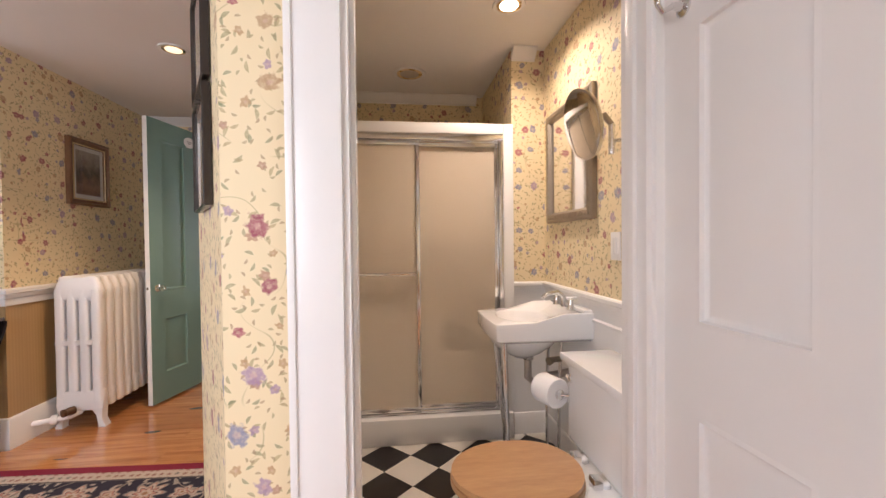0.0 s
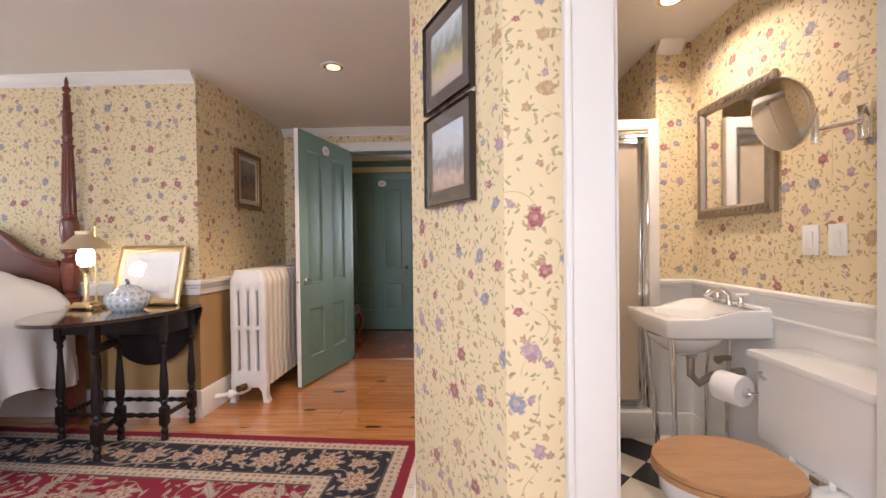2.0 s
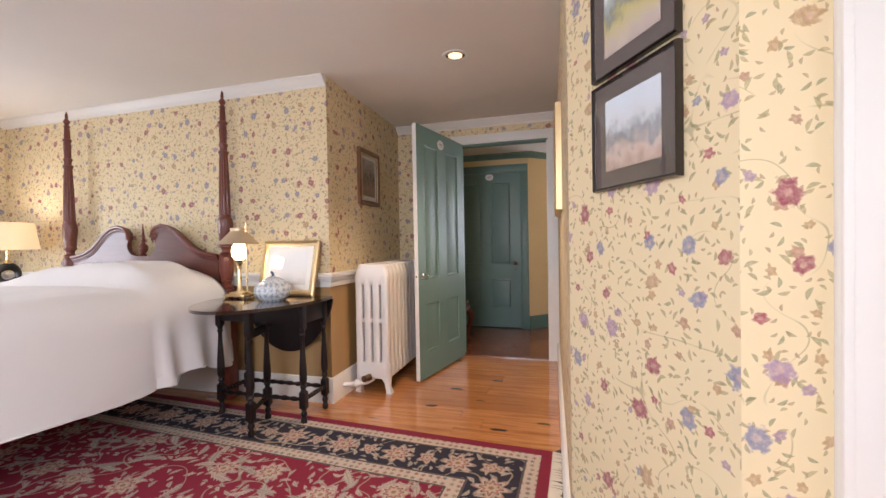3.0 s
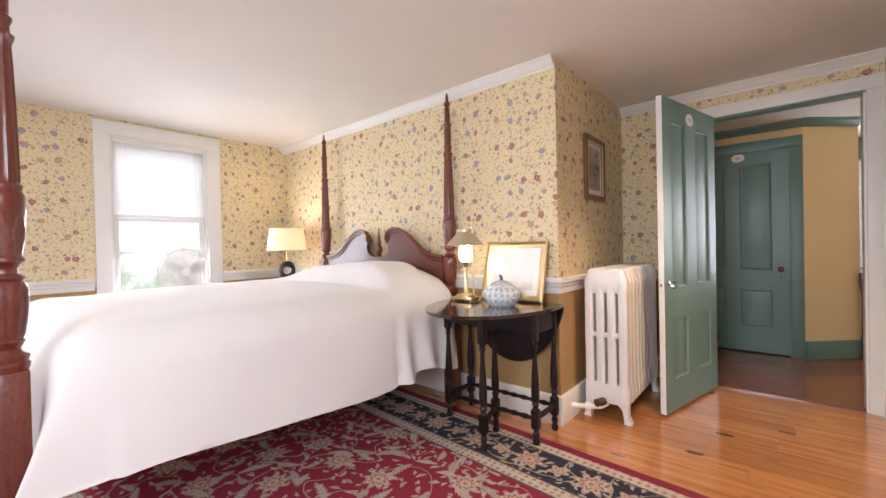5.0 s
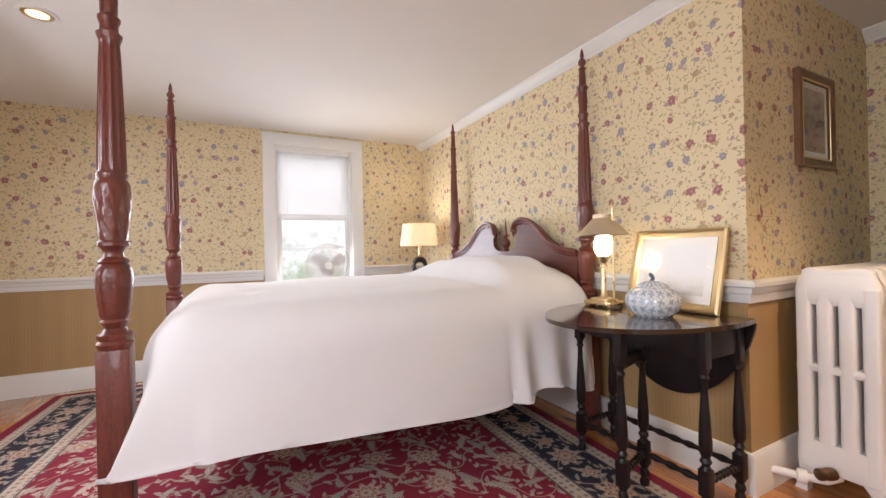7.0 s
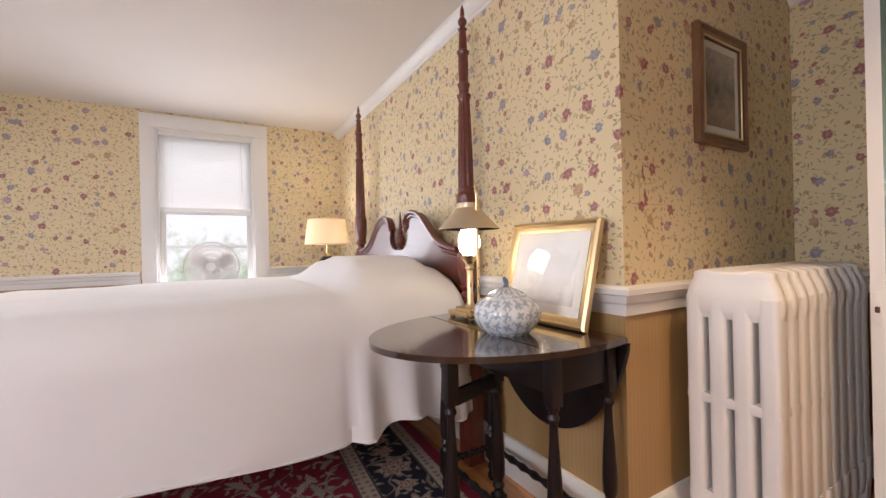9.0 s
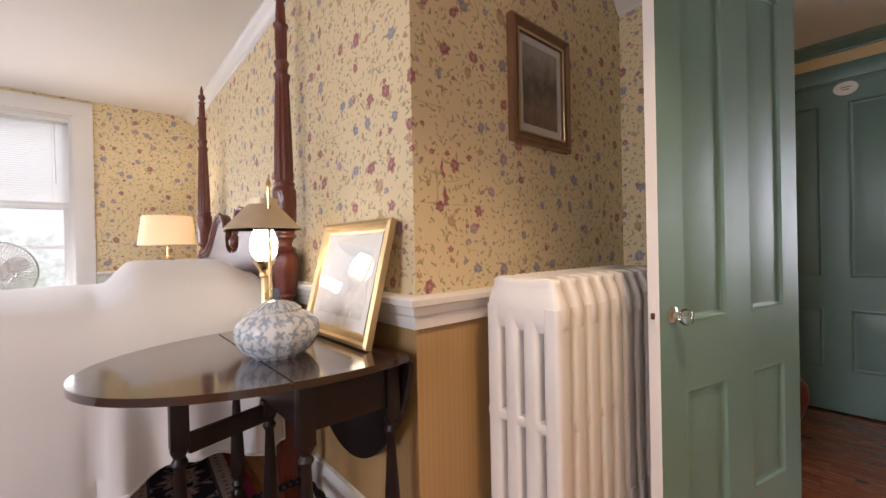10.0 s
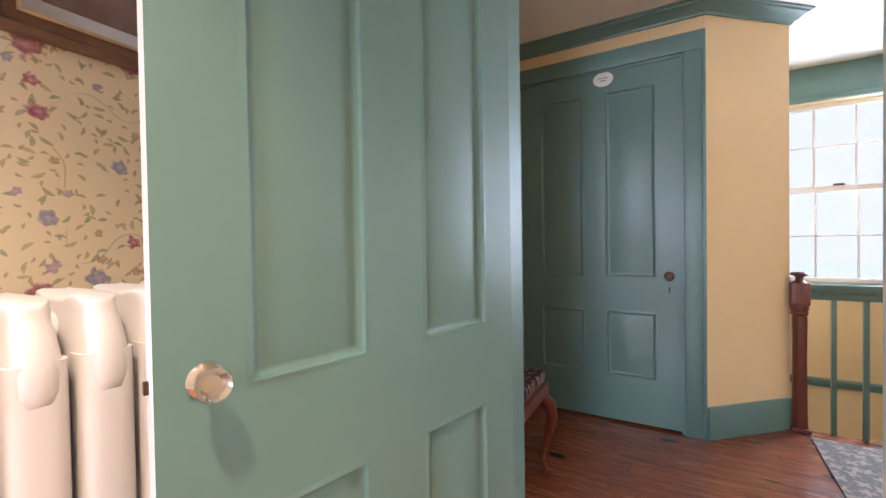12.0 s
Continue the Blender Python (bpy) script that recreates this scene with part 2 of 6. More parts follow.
def rug_material(hx, hy, name="persian_rug"):
    """Crimson field with pale scrolling leaves and palmettes; navy border with a row of large rosettes between cream guards."""
    g = Nodes(name)
    uv = flat_uv(g)
    s = g.add("ShaderNodeSeparateXYZ", {0: uv})
    dx = g.math("SUBTRACT", hx, g.math("ABSOLUTE", s.outputs[0]))
    dy = g.math("SUBTRACT", hy, g.math("ABSOLUTE", s.outputs[1]))
    d = g.math("MINIMUM", dx, dy)
    red, navy, cream, rose, ink = (0.250, 0.018, 0.045), (0.020, 0.026, 0.045), (0.58, 0.49, 0.40), (0.50, 0.26, 0.20), (0.10, 0.09, 0.09)
    col = g.ramp(d, ((0.0, red), (0.055, cream), (0.125, ink), (0.135, navy), (0.375, ink), (0.385, cream), (0.455, ink), (0.465, red)), "CONSTANT")
    guard = g.math("ADD", g.math("MULTIPLY", g.math("GREATER_THAN", d, 0.055), g.math("LESS_THAN", d, 0.125)), g.math("MULTIPLY", g.math("GREATER_THAN", d, 0.385), g.math("LESS_THAN", d, 0.455)))
    broad = g.math("MULTIPLY", g.math("GREATER_THAN", d, 0.135), g.math("LESS_THAN", d, 0.375))
    field = g.math("GREATER_THAN", d, 0.465)
    dark = g.math("ADD", broad, field)
    wob = g.add("ShaderNodeVectorMath", {0: g.noise(uv, 3.0, 1.0, out=1), 1: (0.06, 0.06, 0)}, operation="MULTIPLY").outputs[0]
    uvw = g.add("ShaderNodeVectorMath", {0: uv, 1: wob}, operation="ADD").outputs[0]
    # thin curling stems
    stem = g.soft(g.math("ABSOLUTE", g.math("SUBTRACT", g.noise(uvw, 4.6, 0.4), 0.5)), 0.006, 0.012)
    col = g.mix(g.math("MULTIPLY", stem, g.math("MULTIPLY", dark, 0.8)), col, (0.40, 0.33, 0.25))
    # feathered leaves: long ones in the field, small ones everywhere
    for off, sc, le, wi, where in ((0.0, 5.0, 0.086, 0.019, field), (4.1, 6.4, 0.062, 0.015, field), (8.3, 12.0, 0.030, 0.009, dark), (12.7, 16.0, 0.020, 0.007, dark)):
        vec = g.add("ShaderNodeVectorMath", {0: uvw, 1: (off, off * 0.7, 0)}, operation="ADD").outputs[0]
        x, y, a, b, c = g.scatter(vec, sc, 0.85)
        feather = g.math("MULTIPLY_ADD", g.math("SINE", g.math("MULTIPLY", g.math("SUBTRACT", x, g.math("ABSOLUTE", y)), 5.5 / wi)), 0.30, 0.95)
        m = g.math("MULTIPLY", g.math("MULTIPLY", g.leaf(x, g.math("MULTIPLY", y, feather), le, wi), where), g.math("GREATER_THAN", c, 0.25))
        vein = g.soft(g.math("ABSOLUTE", y), 0.0012, 0.0030)
        tone = g.mix(b, (0.38, 0.37, 0.31), (0.62, 0.53, 0.44))
        col = g.mix(g.math("MULTIPLY", m, 0.9), col, g.mix(g.math("MULTIPLY", vein, 0.5), tone, (0.16, 0.10, 0.09)))
    # palmettes in the field
    x, y, a, b, c = g.scatter(uv, 3.3, 0.55)
    m, t = g.flower(x, y, 0.080, 9.0, 0.16)
    m = g.math("MULTIPLY", g.math("MULTIPLY", m, field), g.math("GREATER_THAN", c, 0.2))
    rings = ((0.0, (0.36, 0.20, 0.10)), (0.16, cream), (0.34, rose), (0.50, (0.10, 0.05, 0.06)), (0.56, cream), (0.74, rose), (0.82, (0.60, 0.51, 0.42)))
    col = g.mix(g.math("MULTIPLY", m, 0.92), col, g.ramp(g.math("MULTIPLY", t, 0.9), rings, "CONSTANT"))
    # rosettes in step along the border, large and small by turns
    along = g.mix(g.math("LESS_THAN", dx, dy), g.add("ShaderNodeCombineXYZ", {0: s.outputs[0]}).outputs[0], g.add("ShaderNodeCombineXYZ", {0: s.outputs[1]}).outputs[0])
    run = g.add("ShaderNodeSeparateXYZ", {0: along}).outputs[0]
    for step, shift, size, petals in ((0.34, 0.0, 0.094, 8.0), (0.34, 0.17, 0.056, 5.0)):
        u = g.math("SUBTRACT", g.math("FLOORED_MODULO", g.math("ADD", run, shift), step), step / 2)
        m, t = g.flower(u, g.math("SUBTRACT", d, 0.255), size, petals, 0.20)
        col = g.mix(g.math("MULTIPLY", g.math("MULTIPLY", m, broad), 0.94), col, g.ramp(g.math("MULTIPLY", t, 0.9), rings, "CONSTANT"))
    # guard stripes: small repeated rosettes
    x, y, a, b, c = g.scatter(uv, 26.0, 0.25)
    m, t = g.flower(x, y, 0.014, 5.0, 0.25)
    m = g.math("MULTIPLY", m, guard)
    col = g.mix(g.math("MULTIPLY", m, 0.7), col, g.ramp(b, ((0.0, (0.22, 0.06, 0.06)), (0.5, (0.10, 0.11, 0.12)), (0.8, (0.26, 0.19, 0.13))), "CONSTANT"))
    weave = g.noise(g.scaled(uv, (420, 420, 1)), 1.0, 2.0)
    col = g.mix(g.math("MULTIPLY", weave, 0.22), col, (0.03, 0.02, 0.02))
    col = g.mix(g.math("MULTIPLY", g.noise(uv, 2.2, 3.0), 0.10), col, (0.30, 0.18, 0.16))
    g.bump(weave, 0.5, 0.002)
    g.done(col, 0.95, Specular_IOR_Level=0.15)
    return g.mat


def cloth(name, colour, scale=500.0, vary=0.05):
    g = Nodes(name)
    p = g.coord()
    weave = g.noise(p, scale, 2.0)
    soft = g.noise(p, 6.0, 3.0)
    col = g.mix(soft, tuple(c * (1 - vary) for c in colour), colour)
    g.bump(g.math("ADD", weave, g.math("MULTIPLY", soft, 2.0)), 0.18, 0.002)
    g.done(col, 0.9)
    g.bsdf.inputs["Sheen Weight"].default_value = 0.25
    return g.mat


PAPER, DADO = wallpaper(), dado()
TRIM = paint("white_trim_paint", (0.80, 0.78, 0.75), 0.35)
WHITE_DOOR = paint("white_door_paint", (0.78, 0.76, 0.73), 0.38)
CEILING = paint("ceiling_paint", (0.79, 0.755, 0.715), 0.85, 0.03)
GREEN = paint("sage_green_paint", (0.145, 0.243, 0.205), 0.48, 0.10, 60)
TEAL = paint("teal_green_paint", (0.130, 0.225, 0.205), 0.35, 0.10, 60)
HALL_WALL = paint("pale_yellow_wall_paint", (0.74, 0.56, 0.31), 0.6, 0.04)
BATH_WHITE = paint("white_bath_panel_paint", (0.80, 0.78, 0.75), 0.35)
RADIATOR = paint("white_radiator_paint", (0.82, 0.80, 0.78), 0.34, 0.04, 130.0)
PINE = timber("honey_pine_board", (0.38, 0.130, 0.038), (0.70, 0.320, 0.110), 0.15, (0.5, 9, 9), True, 0.8, True)
HALL_PINE = timber("red_pine_board", (0.15, 0.040, 0.018), (0.32, 0.105, 0.045), 0.24, (0.5, 9, 9), True, 0.4, True)
MAHOGANY = timber("carved_mahogany", (0.065, 0.012, 0.007), (0.19, 0.038, 0.020), 0.34, (9, 9, 0.7), coat=0.3, carved=0.3)
HEADWOOD = timber("polished_mahogany_panel", (0.060, 0.015, 0.010), (0.145, 0.038, 0.022), 0.38, (0.8, 6, 6), coat=0.2)
DARKWOOD = timber("near_black_wood", (0.005, 0.003, 0.003), (0.013, 0.006, 0.006), 0.42, (8, 8, 0.8), coat=0.1)
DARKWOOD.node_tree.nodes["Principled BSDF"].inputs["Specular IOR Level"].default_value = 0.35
TABLETOP = timber("polished_dark_tabletop", (0.012, 0.005, 0.004), (0.040, 0.014, 0.008), 0.14, (1, 9, 9), coat=0.9)
OAK = timber("oak_toilet_seat_wood", (0.40, 0.20, 0.08), (0.58, 0.33, 0.15), 0.32, (1.2, 7, 7), coat=0.4)
BRASS = metal("polished_brass", (0.86, 0.67, 0.38), 0.22)
CHROME = metal("chrome", (0.85, 0.85, 0.85), 0.08)
GOLD = metal("gilt_frame", (0.80, 0.62, 0.35), 0.36)
PEWTER = metal("carved_silver_frame", (0.42, 0.36, 0.29), 0.42)
SHEET = cloth("white_coverlet", (0.83, 0.80, 0.785))
BLACK = paint("dark_iron", (0.02, 0.02, 0.022), 0.35)
PORCELAIN = paint("white_porcelain", (0.85, 0.84, 0.82), 0.10, 0.02, Coat_Weight=0.6)
PANE = glass("window_glass")
MIRROR = metal("mirror_glass", (0.92, 0.92, 0.92), 0.0)
TILE_BLACK = paint("black_floor_tile", (0.014, 0.010, 0.010), 0.22, 0.1)
TILE_WHITE = paint("cream_floor_tile", (0.78, 0.73, 0.64), 0.22, 0.05)
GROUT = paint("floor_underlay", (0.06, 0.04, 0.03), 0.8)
BULB = glow("lit_bulb_glass", (1.0, 0.82, 0.56, 1), 16.0)
BATHBULB = glow("bath_bulb_glass", (1.0, 0.86, 0.62, 1), 8.0)
CANLIGHT = glow("recessed_bulb", (1.0, 0.72, 0.42, 1), 1.3)


def see_through(name, colour, share):
    """Thin cloth or plastic that lets light through."""
    g = Nodes(name)
    f = g.noise(g.coord(), 90.0, 2.0)
    g.done(g.mix(f, tuple(c * 0.95 for c in colour), colour), 0.7)
    t = g.add("ShaderNodeBsdfTranslucent", {0: colour})
    m = g.add("ShaderNodeMixShader", {0: share})
    g.tree.links.new(g.bsdf.outputs[0], m.inputs[1])
    g.tree.links.new(t.outputs[0], m.inputs[2])
    g.tree.links.new(m.outputs[0], g.tree.nodes["Material Output"].inputs[0])
    return g.mat


BLIND = see_through("white_blind_slat", (0.92, 0.91, 0.90), 0.62)
SHADE = see_through("linen_lampshade", (0.86, 0.78, 0.66), 0.45)


# ---- mesh helpers ----
def mesh_of(bm, name, material, smooth=True):
    me = bpy.data.meshes.new(name)
    bmesh.ops.recalc_face_normals(bm, faces=bm.faces)
    bm.to_mesh(me)
    bm.free()
    for m in (material if isinstance(material, (list, tuple)) else [material]):
        me.materials.append(m)
    if smooth:
        me.polygons.foreach_set("use_smooth", [True] * len(me.polygons))
        me.set_sharp_from_angle(angle=radians(35))
    return me


def part(name, bm, material, parent=None, label="", smooth=True):
    """One mesh object from a bmesh, in world coordinates, under a thing or a part."""
    ob = new(name, mesh_of(bm, name, material, smooth))
    if parent is not None:
        ob.parent = parent
        base = parent
        m = Matrix.Identity(4)
        while base is not None:
            m = base.matrix_basis @ m
            base = base.parent
        ob.matrix_parent_inverse = Matrix.Identity(4)
        ob.matrix_basis = m.inverted()
    if label:
        ob["label"] = label
    return ob


def single(name, bm, material, label, category, group="", kind="", smooth=True):
    return tagged(part(name, bm, material, None, "", smooth), label, category, group, kind)


def thing(name, at, label, category, group="", kind=""):
    ob = new(name)
    ob.empty_display_size = 0.1
    ob.matrix_basis = Matrix.Translation(at)
    return tagged(ob, label, category, group, kind)


def box(bm, lo, hi, bevel=0.0, m=None):
    r = bmesh.ops.create_cube(bm, size=1.0)
    vs = r["verts"]
    for v in vs:
        v.co = Vector([lo[i] + (v.co[i] + 0.5) * (hi[i] - lo[i]) for i in range(3)])
    if bevel:
        es = list({e for v in vs for e in v.link_edges})
        out = bmesh.ops.bevel(bm, geom=es, offset=bevel, segments=2, affect="EDGES", profile=0.6)
        vs = list({v for f in out["faces"] for v in f.verts} | {v for v in vs if v.is_valid})
    if m is not None:
        bmesh.ops.transform(bm, matrix=m, verts=[v for v in vs if v.is_valid])
    return vs


def boxed(lo, hi, bevel=0.0, m=None):
    bm = bmesh.new()
    box(bm, lo, hi, bevel, m)
    return bm


def lathe(profile, seg=24, m=None, bm=None, wave=None):
    """profile: (radius, z) from bottom to top. wave(angle, z) scales the radius."""
    bm = bm or bmesh.new()
    rings = []
    for r, z in profile:
        ring = []
        for k in range(seg):
            a = 2 * math.pi * k / seg
            rr = max(r, 1e-4) * (wave(a, z) if wave else 1.0)
            p = Vector((rr * math.cos(a), rr * math.sin(a), z))
            ring.append(bm.verts.new(m @ p if m else p))
        rings.append(ring)
    for a, b in zip(rings, rings[1:]):
        for k in range(seg):
            bm.faces.new((a[k], a[(k + 1) % seg], b[(k + 1) % seg], b[k]))
    bm.faces.new(rings[0][::-1])
    bm.faces.new(rings[-1])
    return bm


def tube(points, radius, seg=10, bm=None, closed=False):
    """A round bar along points; radius is a number or one for each point."""
    bm = bm or bmesh.new()
    pts = [Vector(p) for p in points]
    rings = []
    n = len(pts)
    up = Vector((0.123, 0.31, 0.94)).normalized()
    for i, p in enumerate(pts):
        if closed:
            d = pts[(i + 1) % n] - pts[i - 1]
        else:
            d = pts[min(i + 1, n - 1)] - pts[max(i - 1, 0)]
        d.normalize()
        s = d.cross(up).normalized()
        t = d.cross(s).normalized()
        r = radius[i] if isinstance(radius, (list, tuple)) else radius
        rings.append([bm.verts.new(p + (s * math.cos(2 * math.pi * k / seg) + t * math.sin(2 * math.pi * k / seg)) * r) for k in range(seg)])
    pairs = list(zip(rings, rings[1:])) + ([(rings[-1], rings[0])] if closed else [])
    for a, b in pairs:
        for k in range(seg):
            bm.faces.new((a[k], a[(k + 1) % seg], b[(k + 1) % seg], b[k]))
    if not closed:
        bm.faces.new(rings[0][::-1])
        bm.faces.new(rings[-1])
    return bm


def prism(outline, depth, m, bevel=0.0, bm=None):
    """An outline (x, y) drawn out by depth along z, then put in place by m."""
    bm = bm or bmesh.new()
    lo = [bm.verts.new((x, y, 0)) for x, y in outline]
    hi = [bm.verts.new((x, y, depth)) for x, y in outline]
    bottom, top = bm.faces.new(lo[::-1]), bm.faces.new(hi)
    for k in range(len(lo)):
        bm.faces.new((lo[k], lo[(k + 1) % len(lo)], hi[(k + 1) % len(lo)], hi[k]))
    vs = lo + hi
    if bevel:
        es = list(bottom.edges) + list(top.edges)
        out = bmesh.ops.bevel(bm, geom=es, offset=bevel, segments=2, affect="EDGES")
        vs = list({v for f in out["faces"] for v in f.verts} | {v for v in vs if v.is_valid})
        vs = list({v for v in bm.verts}) if len(bm.verts) < 4000 else vs
    bmesh.ops.transform(bm, matrix=m, verts=[v for v in vs if v.is_valid])
    return bm


def sweep(path, profile, closed=False, bm=None):
    """A moulding: profile points (out, z) carried along a plan path, mitred; out is to the path's right."""
    bm = bm or bmesh.new()
    pts = [Vector(p) for p in path]
    n = len(pts)
    rings = []
    for i, p in enumerate(pts):
        d0 = (pts[i] - pts[i - 1]).normalized() if (i or closed) else None
        d1 = (pts[(i + 1) % n] - pts[i]).normalized() if (i < n - 1 or closed) else None
        d0, d1 = d0 or d1, d1 or d0
        n0, n1 = Vector((d0.y, -d0.x)), Vector((d1.y, -d1.x))
        mid = (n0 + n1)
        mid = mid / max(0.2, mid.dot(n0))
        rings.append([bm.verts.new((p.x + mid.x * o, p.y + mid.y * o, z)) for o, z in profile])
    k = len(profile)
    pairs = list(zip(rings, rings[1:])) + ([(rings[-1], rings[0])] if closed else [])
    for a, b in pairs:
        for j in range(k):
            bm.faces.new((a[j], a[(j + 1) % k], b[(j + 1) % k], b[j]))
    if not closed:
        bm.faces.new(rings[0])
        bm.faces.new(rings[-1][::-1])
    return bm


def wall(name, p0, p1, thick, z0, z1, openings=(), bands=((0.0, 0),), mats=(PAPER,), back=0, label=""):
    """A wall from p0 to p1 (plan); its front faces the right of that way. openings: (u0, u1, z0, z1). bands: (from z, material slot) of the front."""
    p0, p1 = Vector(p0), Vector(p1)
    d = (p1 - p0).normalized()
    out = Vector((d.y, -d.x))
    length = (p1 - p0).length
    us = sorted({0.0, length, *[o[0] for o in openings], *[o[1] for o in openings]})
    zs = sorted({z0, z1, *[o[2] for o in openings], *[o[3] for o in openings], *[b[0] for b in bands if z0 < b[0] < z1]})
    zs = [z for z in zs if z0 <= z <= z1]
    bm = bmesh.new()
    uvl = bm.loops.layers.uv.new("UVMap")

    def empty(i, j):
        if i < 0 or j < 0 or i >= len(us) - 1 or j >= len(zs) - 1:
            return True
        u, z = (us[i] + us[i + 1]) / 2, (zs[j] + zs[j + 1]) / 2
        return any(a < u < b and c < z < e for a, b, c, e in openings)

    def quad(cs, slot):
        f = bm.faces.new([bm.verts.new((p0.x + d.x * u - out.x * w, p0.y + d.y * u - out.y * w, z)) for u, w, z in cs])
        f.material_index = slot
        for lp, (u, w, z) in zip(f.loops, cs):
            lp[uvl].uv = (u + w + p0.x * 1.7 + p0.y * 0.9, z)

    for i in range(len(us) - 1):
        for j in range(len(zs) - 1):
            if empty(i, j):
                continue
            a, b, c, e = us[i], us[i + 1], zs[j], zs[j + 1]
            slot = ([bands[0][1]] + [s for zb, s in bands if zb <= (c + e) / 2])[-1]
            quad(((a, 0, c), (b, 0, c), (b, 0, e), (a, 0, e)), slot)
            quad(((b, thick, c), (a, thick, c), (a, thick, e), (b, thick, e)), back)
            if empty(i - 1, j):
                quad(((a, thick, c), (a, 0, c), (a, 0, e), (a, thick, e)), slot)
            if empty(i + 1, j):
                quad(((b, 0, c), (b, thick, c), (b, thick, e), (b, 0, e)), slot)
            if empty(i, j - 1):
                quad(((a, thick, c), (b, thick, c), (b, 0, c), (a, 0, c)), slot)
            if empty(i, j + 1):
                quad(((a, 0, e), (b, 0, e), (b, thick, e), (a, thick, e)), slot)
    bmesh.ops.remove_doubles(bm, verts=bm.verts, dist=1e-5)
    ob = new(name, mesh_of(bm, name, list(mats), False))
    return tagged(ob, label or "wall papered with a yellow floral print", "wall", kind="structure")


# ---- the plan ----
XW, YS, YA, XB, YD, XP, XE = -5.67, -1.10, 2.606, -2.25, 3.98, -0.65, 1.25
CEIL, RAIL = 2.345, 0.87
YT = 0.93                      # wall with the bathroom door
XBR, YSH, YBF = 0.92, 2.387, 3.20
ANGLE0, ANGLE1 = (-0.365, YT), (-0.645, 1.45)
TWO = ((0.0, 1), (RAIL, 0))
WOOD2 = (PAPER, DADO, CEILING)
wall("wall_west", (XW, YS - 0.12), (XW, YA + 0.12), 0.14, 0, CEIL, ((0.98 - YS + 0.12, 1.76 - YS + 0.12, 0.74, 2.20),), TWO, WOOD2, 2)
wall("wall_north", (XW, YA), (XB, YA), 0.12, 0, CEIL, (), TWO, WOOD2, 2)
wall("wall_alcove", (XB, YA + 0.12), (XB, YD), 0.12, 0, CEIL, (), TWO, WOOD2, 2)
wall("wall_door", (XB - 0.12, YD), (XP + 0.12, YD), 0.10, 0, 2.40, ((-1.589 - XB + 0.12, -0.735 - XB + 0.12, 0.0, 2.115),), TWO, (PAPER, DADO, HALL_WALL), 2)
wall("wall_passage", (XP, YD), (XP, ANGLE1[1]), 0.12, 0, CEIL, (), ((0, 0),), WOOD2, 2)
wall("wall_angled", (XP, ANGLE1[1]), ANGLE0, 0.10, 0, CEIL, (), ((0, 0),), WOOD2, 2)
wall("wall_bathroom", ANGLE0, (XE, YT), 0.10, 0, CEIL, ((-0.105 + 0.365, 0.63 + 0.365, 0.0, 2.06),), ((0, 0),), (PAPER, DADO, CEILING), 2)
wall("wall_east", (XE, YT), (XE, YS), 0.12, 0, CEIL, ((YT + 0.35 - 0.45, YT + 0.35 + 0.45, 0.75, 2.15),), TWO, WOOD2, 2)
wall("wall_south", (XE, YS), (XW, YS), 0.12, 0, CEIL, [(XE - wx - 0.45, XE - wx + 0.45, 0.75, 2.15) for wx in (-1.4, -4.0)], TWO, WOOD2, 2)
# bathroom
wall("wall_bath_east", (XBR, YSH), (XBR, YT + 0.10), 0.12, 0, CEIL, (), ((0, 1), (0.90, 0)), (PAPER, BATH_WHITE), 1, "bathroom wall, floral paper above white panelling")
wall("wall_bath_stub", (0.715, YSH), (XBR + 0.1, YSH), 0.10, 0, CEIL, (), ((0, 1), (0.90, 0)), (PAPER, BATH_WHITE), 0, "narrow bathroom wall beside the shower, floral paper")
wall("wall_shower_east", (0.715, YBF), (0.715, YSH + 0.1), 0.05, 0, CEIL, (), ((0, 1), (1.9, 0)), (PAPER, BATH_WHITE), 1, "shower side wall")
wall("wall_bath_north", (-0.52, YBF), (0.9, YBF), 0.10, 0, CEIL, (), ((0, 1), (1.9, 0)), (PAPER, BATH_WHITE), 1, "back wall of the shower, floral paper above")
wall("wall_bath_west", (-0.525, 1.50), (-0.525, YBF), 0.004, 0, CEIL, (), ((0, 1), (0.90, 0)), (PAPER, BATH_WHITE), 1, "bathroom wall, floral paper above white panelling")


def slab(name, lo, hi, material, label, category):
    return single(name, boxed(lo, hi), material, label, category, kind="structure", smooth=False)


slab("ceiling", (XW - 0.2, YS - 0.2, CEIL), (XE + 0.2, YD + 0.04, CEIL + 0.1), CEILING, "smooth off-white plaster ceiling", "ceiling")
floor = slab("floor", (XW - 0.2, YS - 0.2, -0.16), (XE + 0.2, YD + 0.06, -0.022), GROUT, "polished honey pine board floor", "floor")
slab("bath_ceiling_strip", (-0.5, YBF - 0.02, CEIL - 0.004), (0.7, YBF, CEIL), CEILING, "plaster strip at the ceiling", "ceiling")

# crown mouldings, chair rails, baseboards
CROWN = ((0.0, 2.275), (0.008, 2.275), (0.012, 2.288), (0.022, 2.292), (0.040, 2.312), (0.052, 2.330), (0.060, 2.334), (0.060, CEIL), (0.0, CEIL))
CHAIR = ((0.0, 0.835), (0.014, 0.838), (0.018, 0.875), (0.026, 0.882), (0.030, 0.905), (0.048, 0.912), (0.050, 0.930), (0.040, 0.938), (0.0, 0.938))
BASE = ((0.0, 0.0), (0.022, 0.0), (0.022, 0.165), (0.014, 0.180), (0.0, 0.182))


def trim(name, path, profile, material, label, category="trim"):
    return single(name, sweep(path, profile), material, label, category, kind="structure")


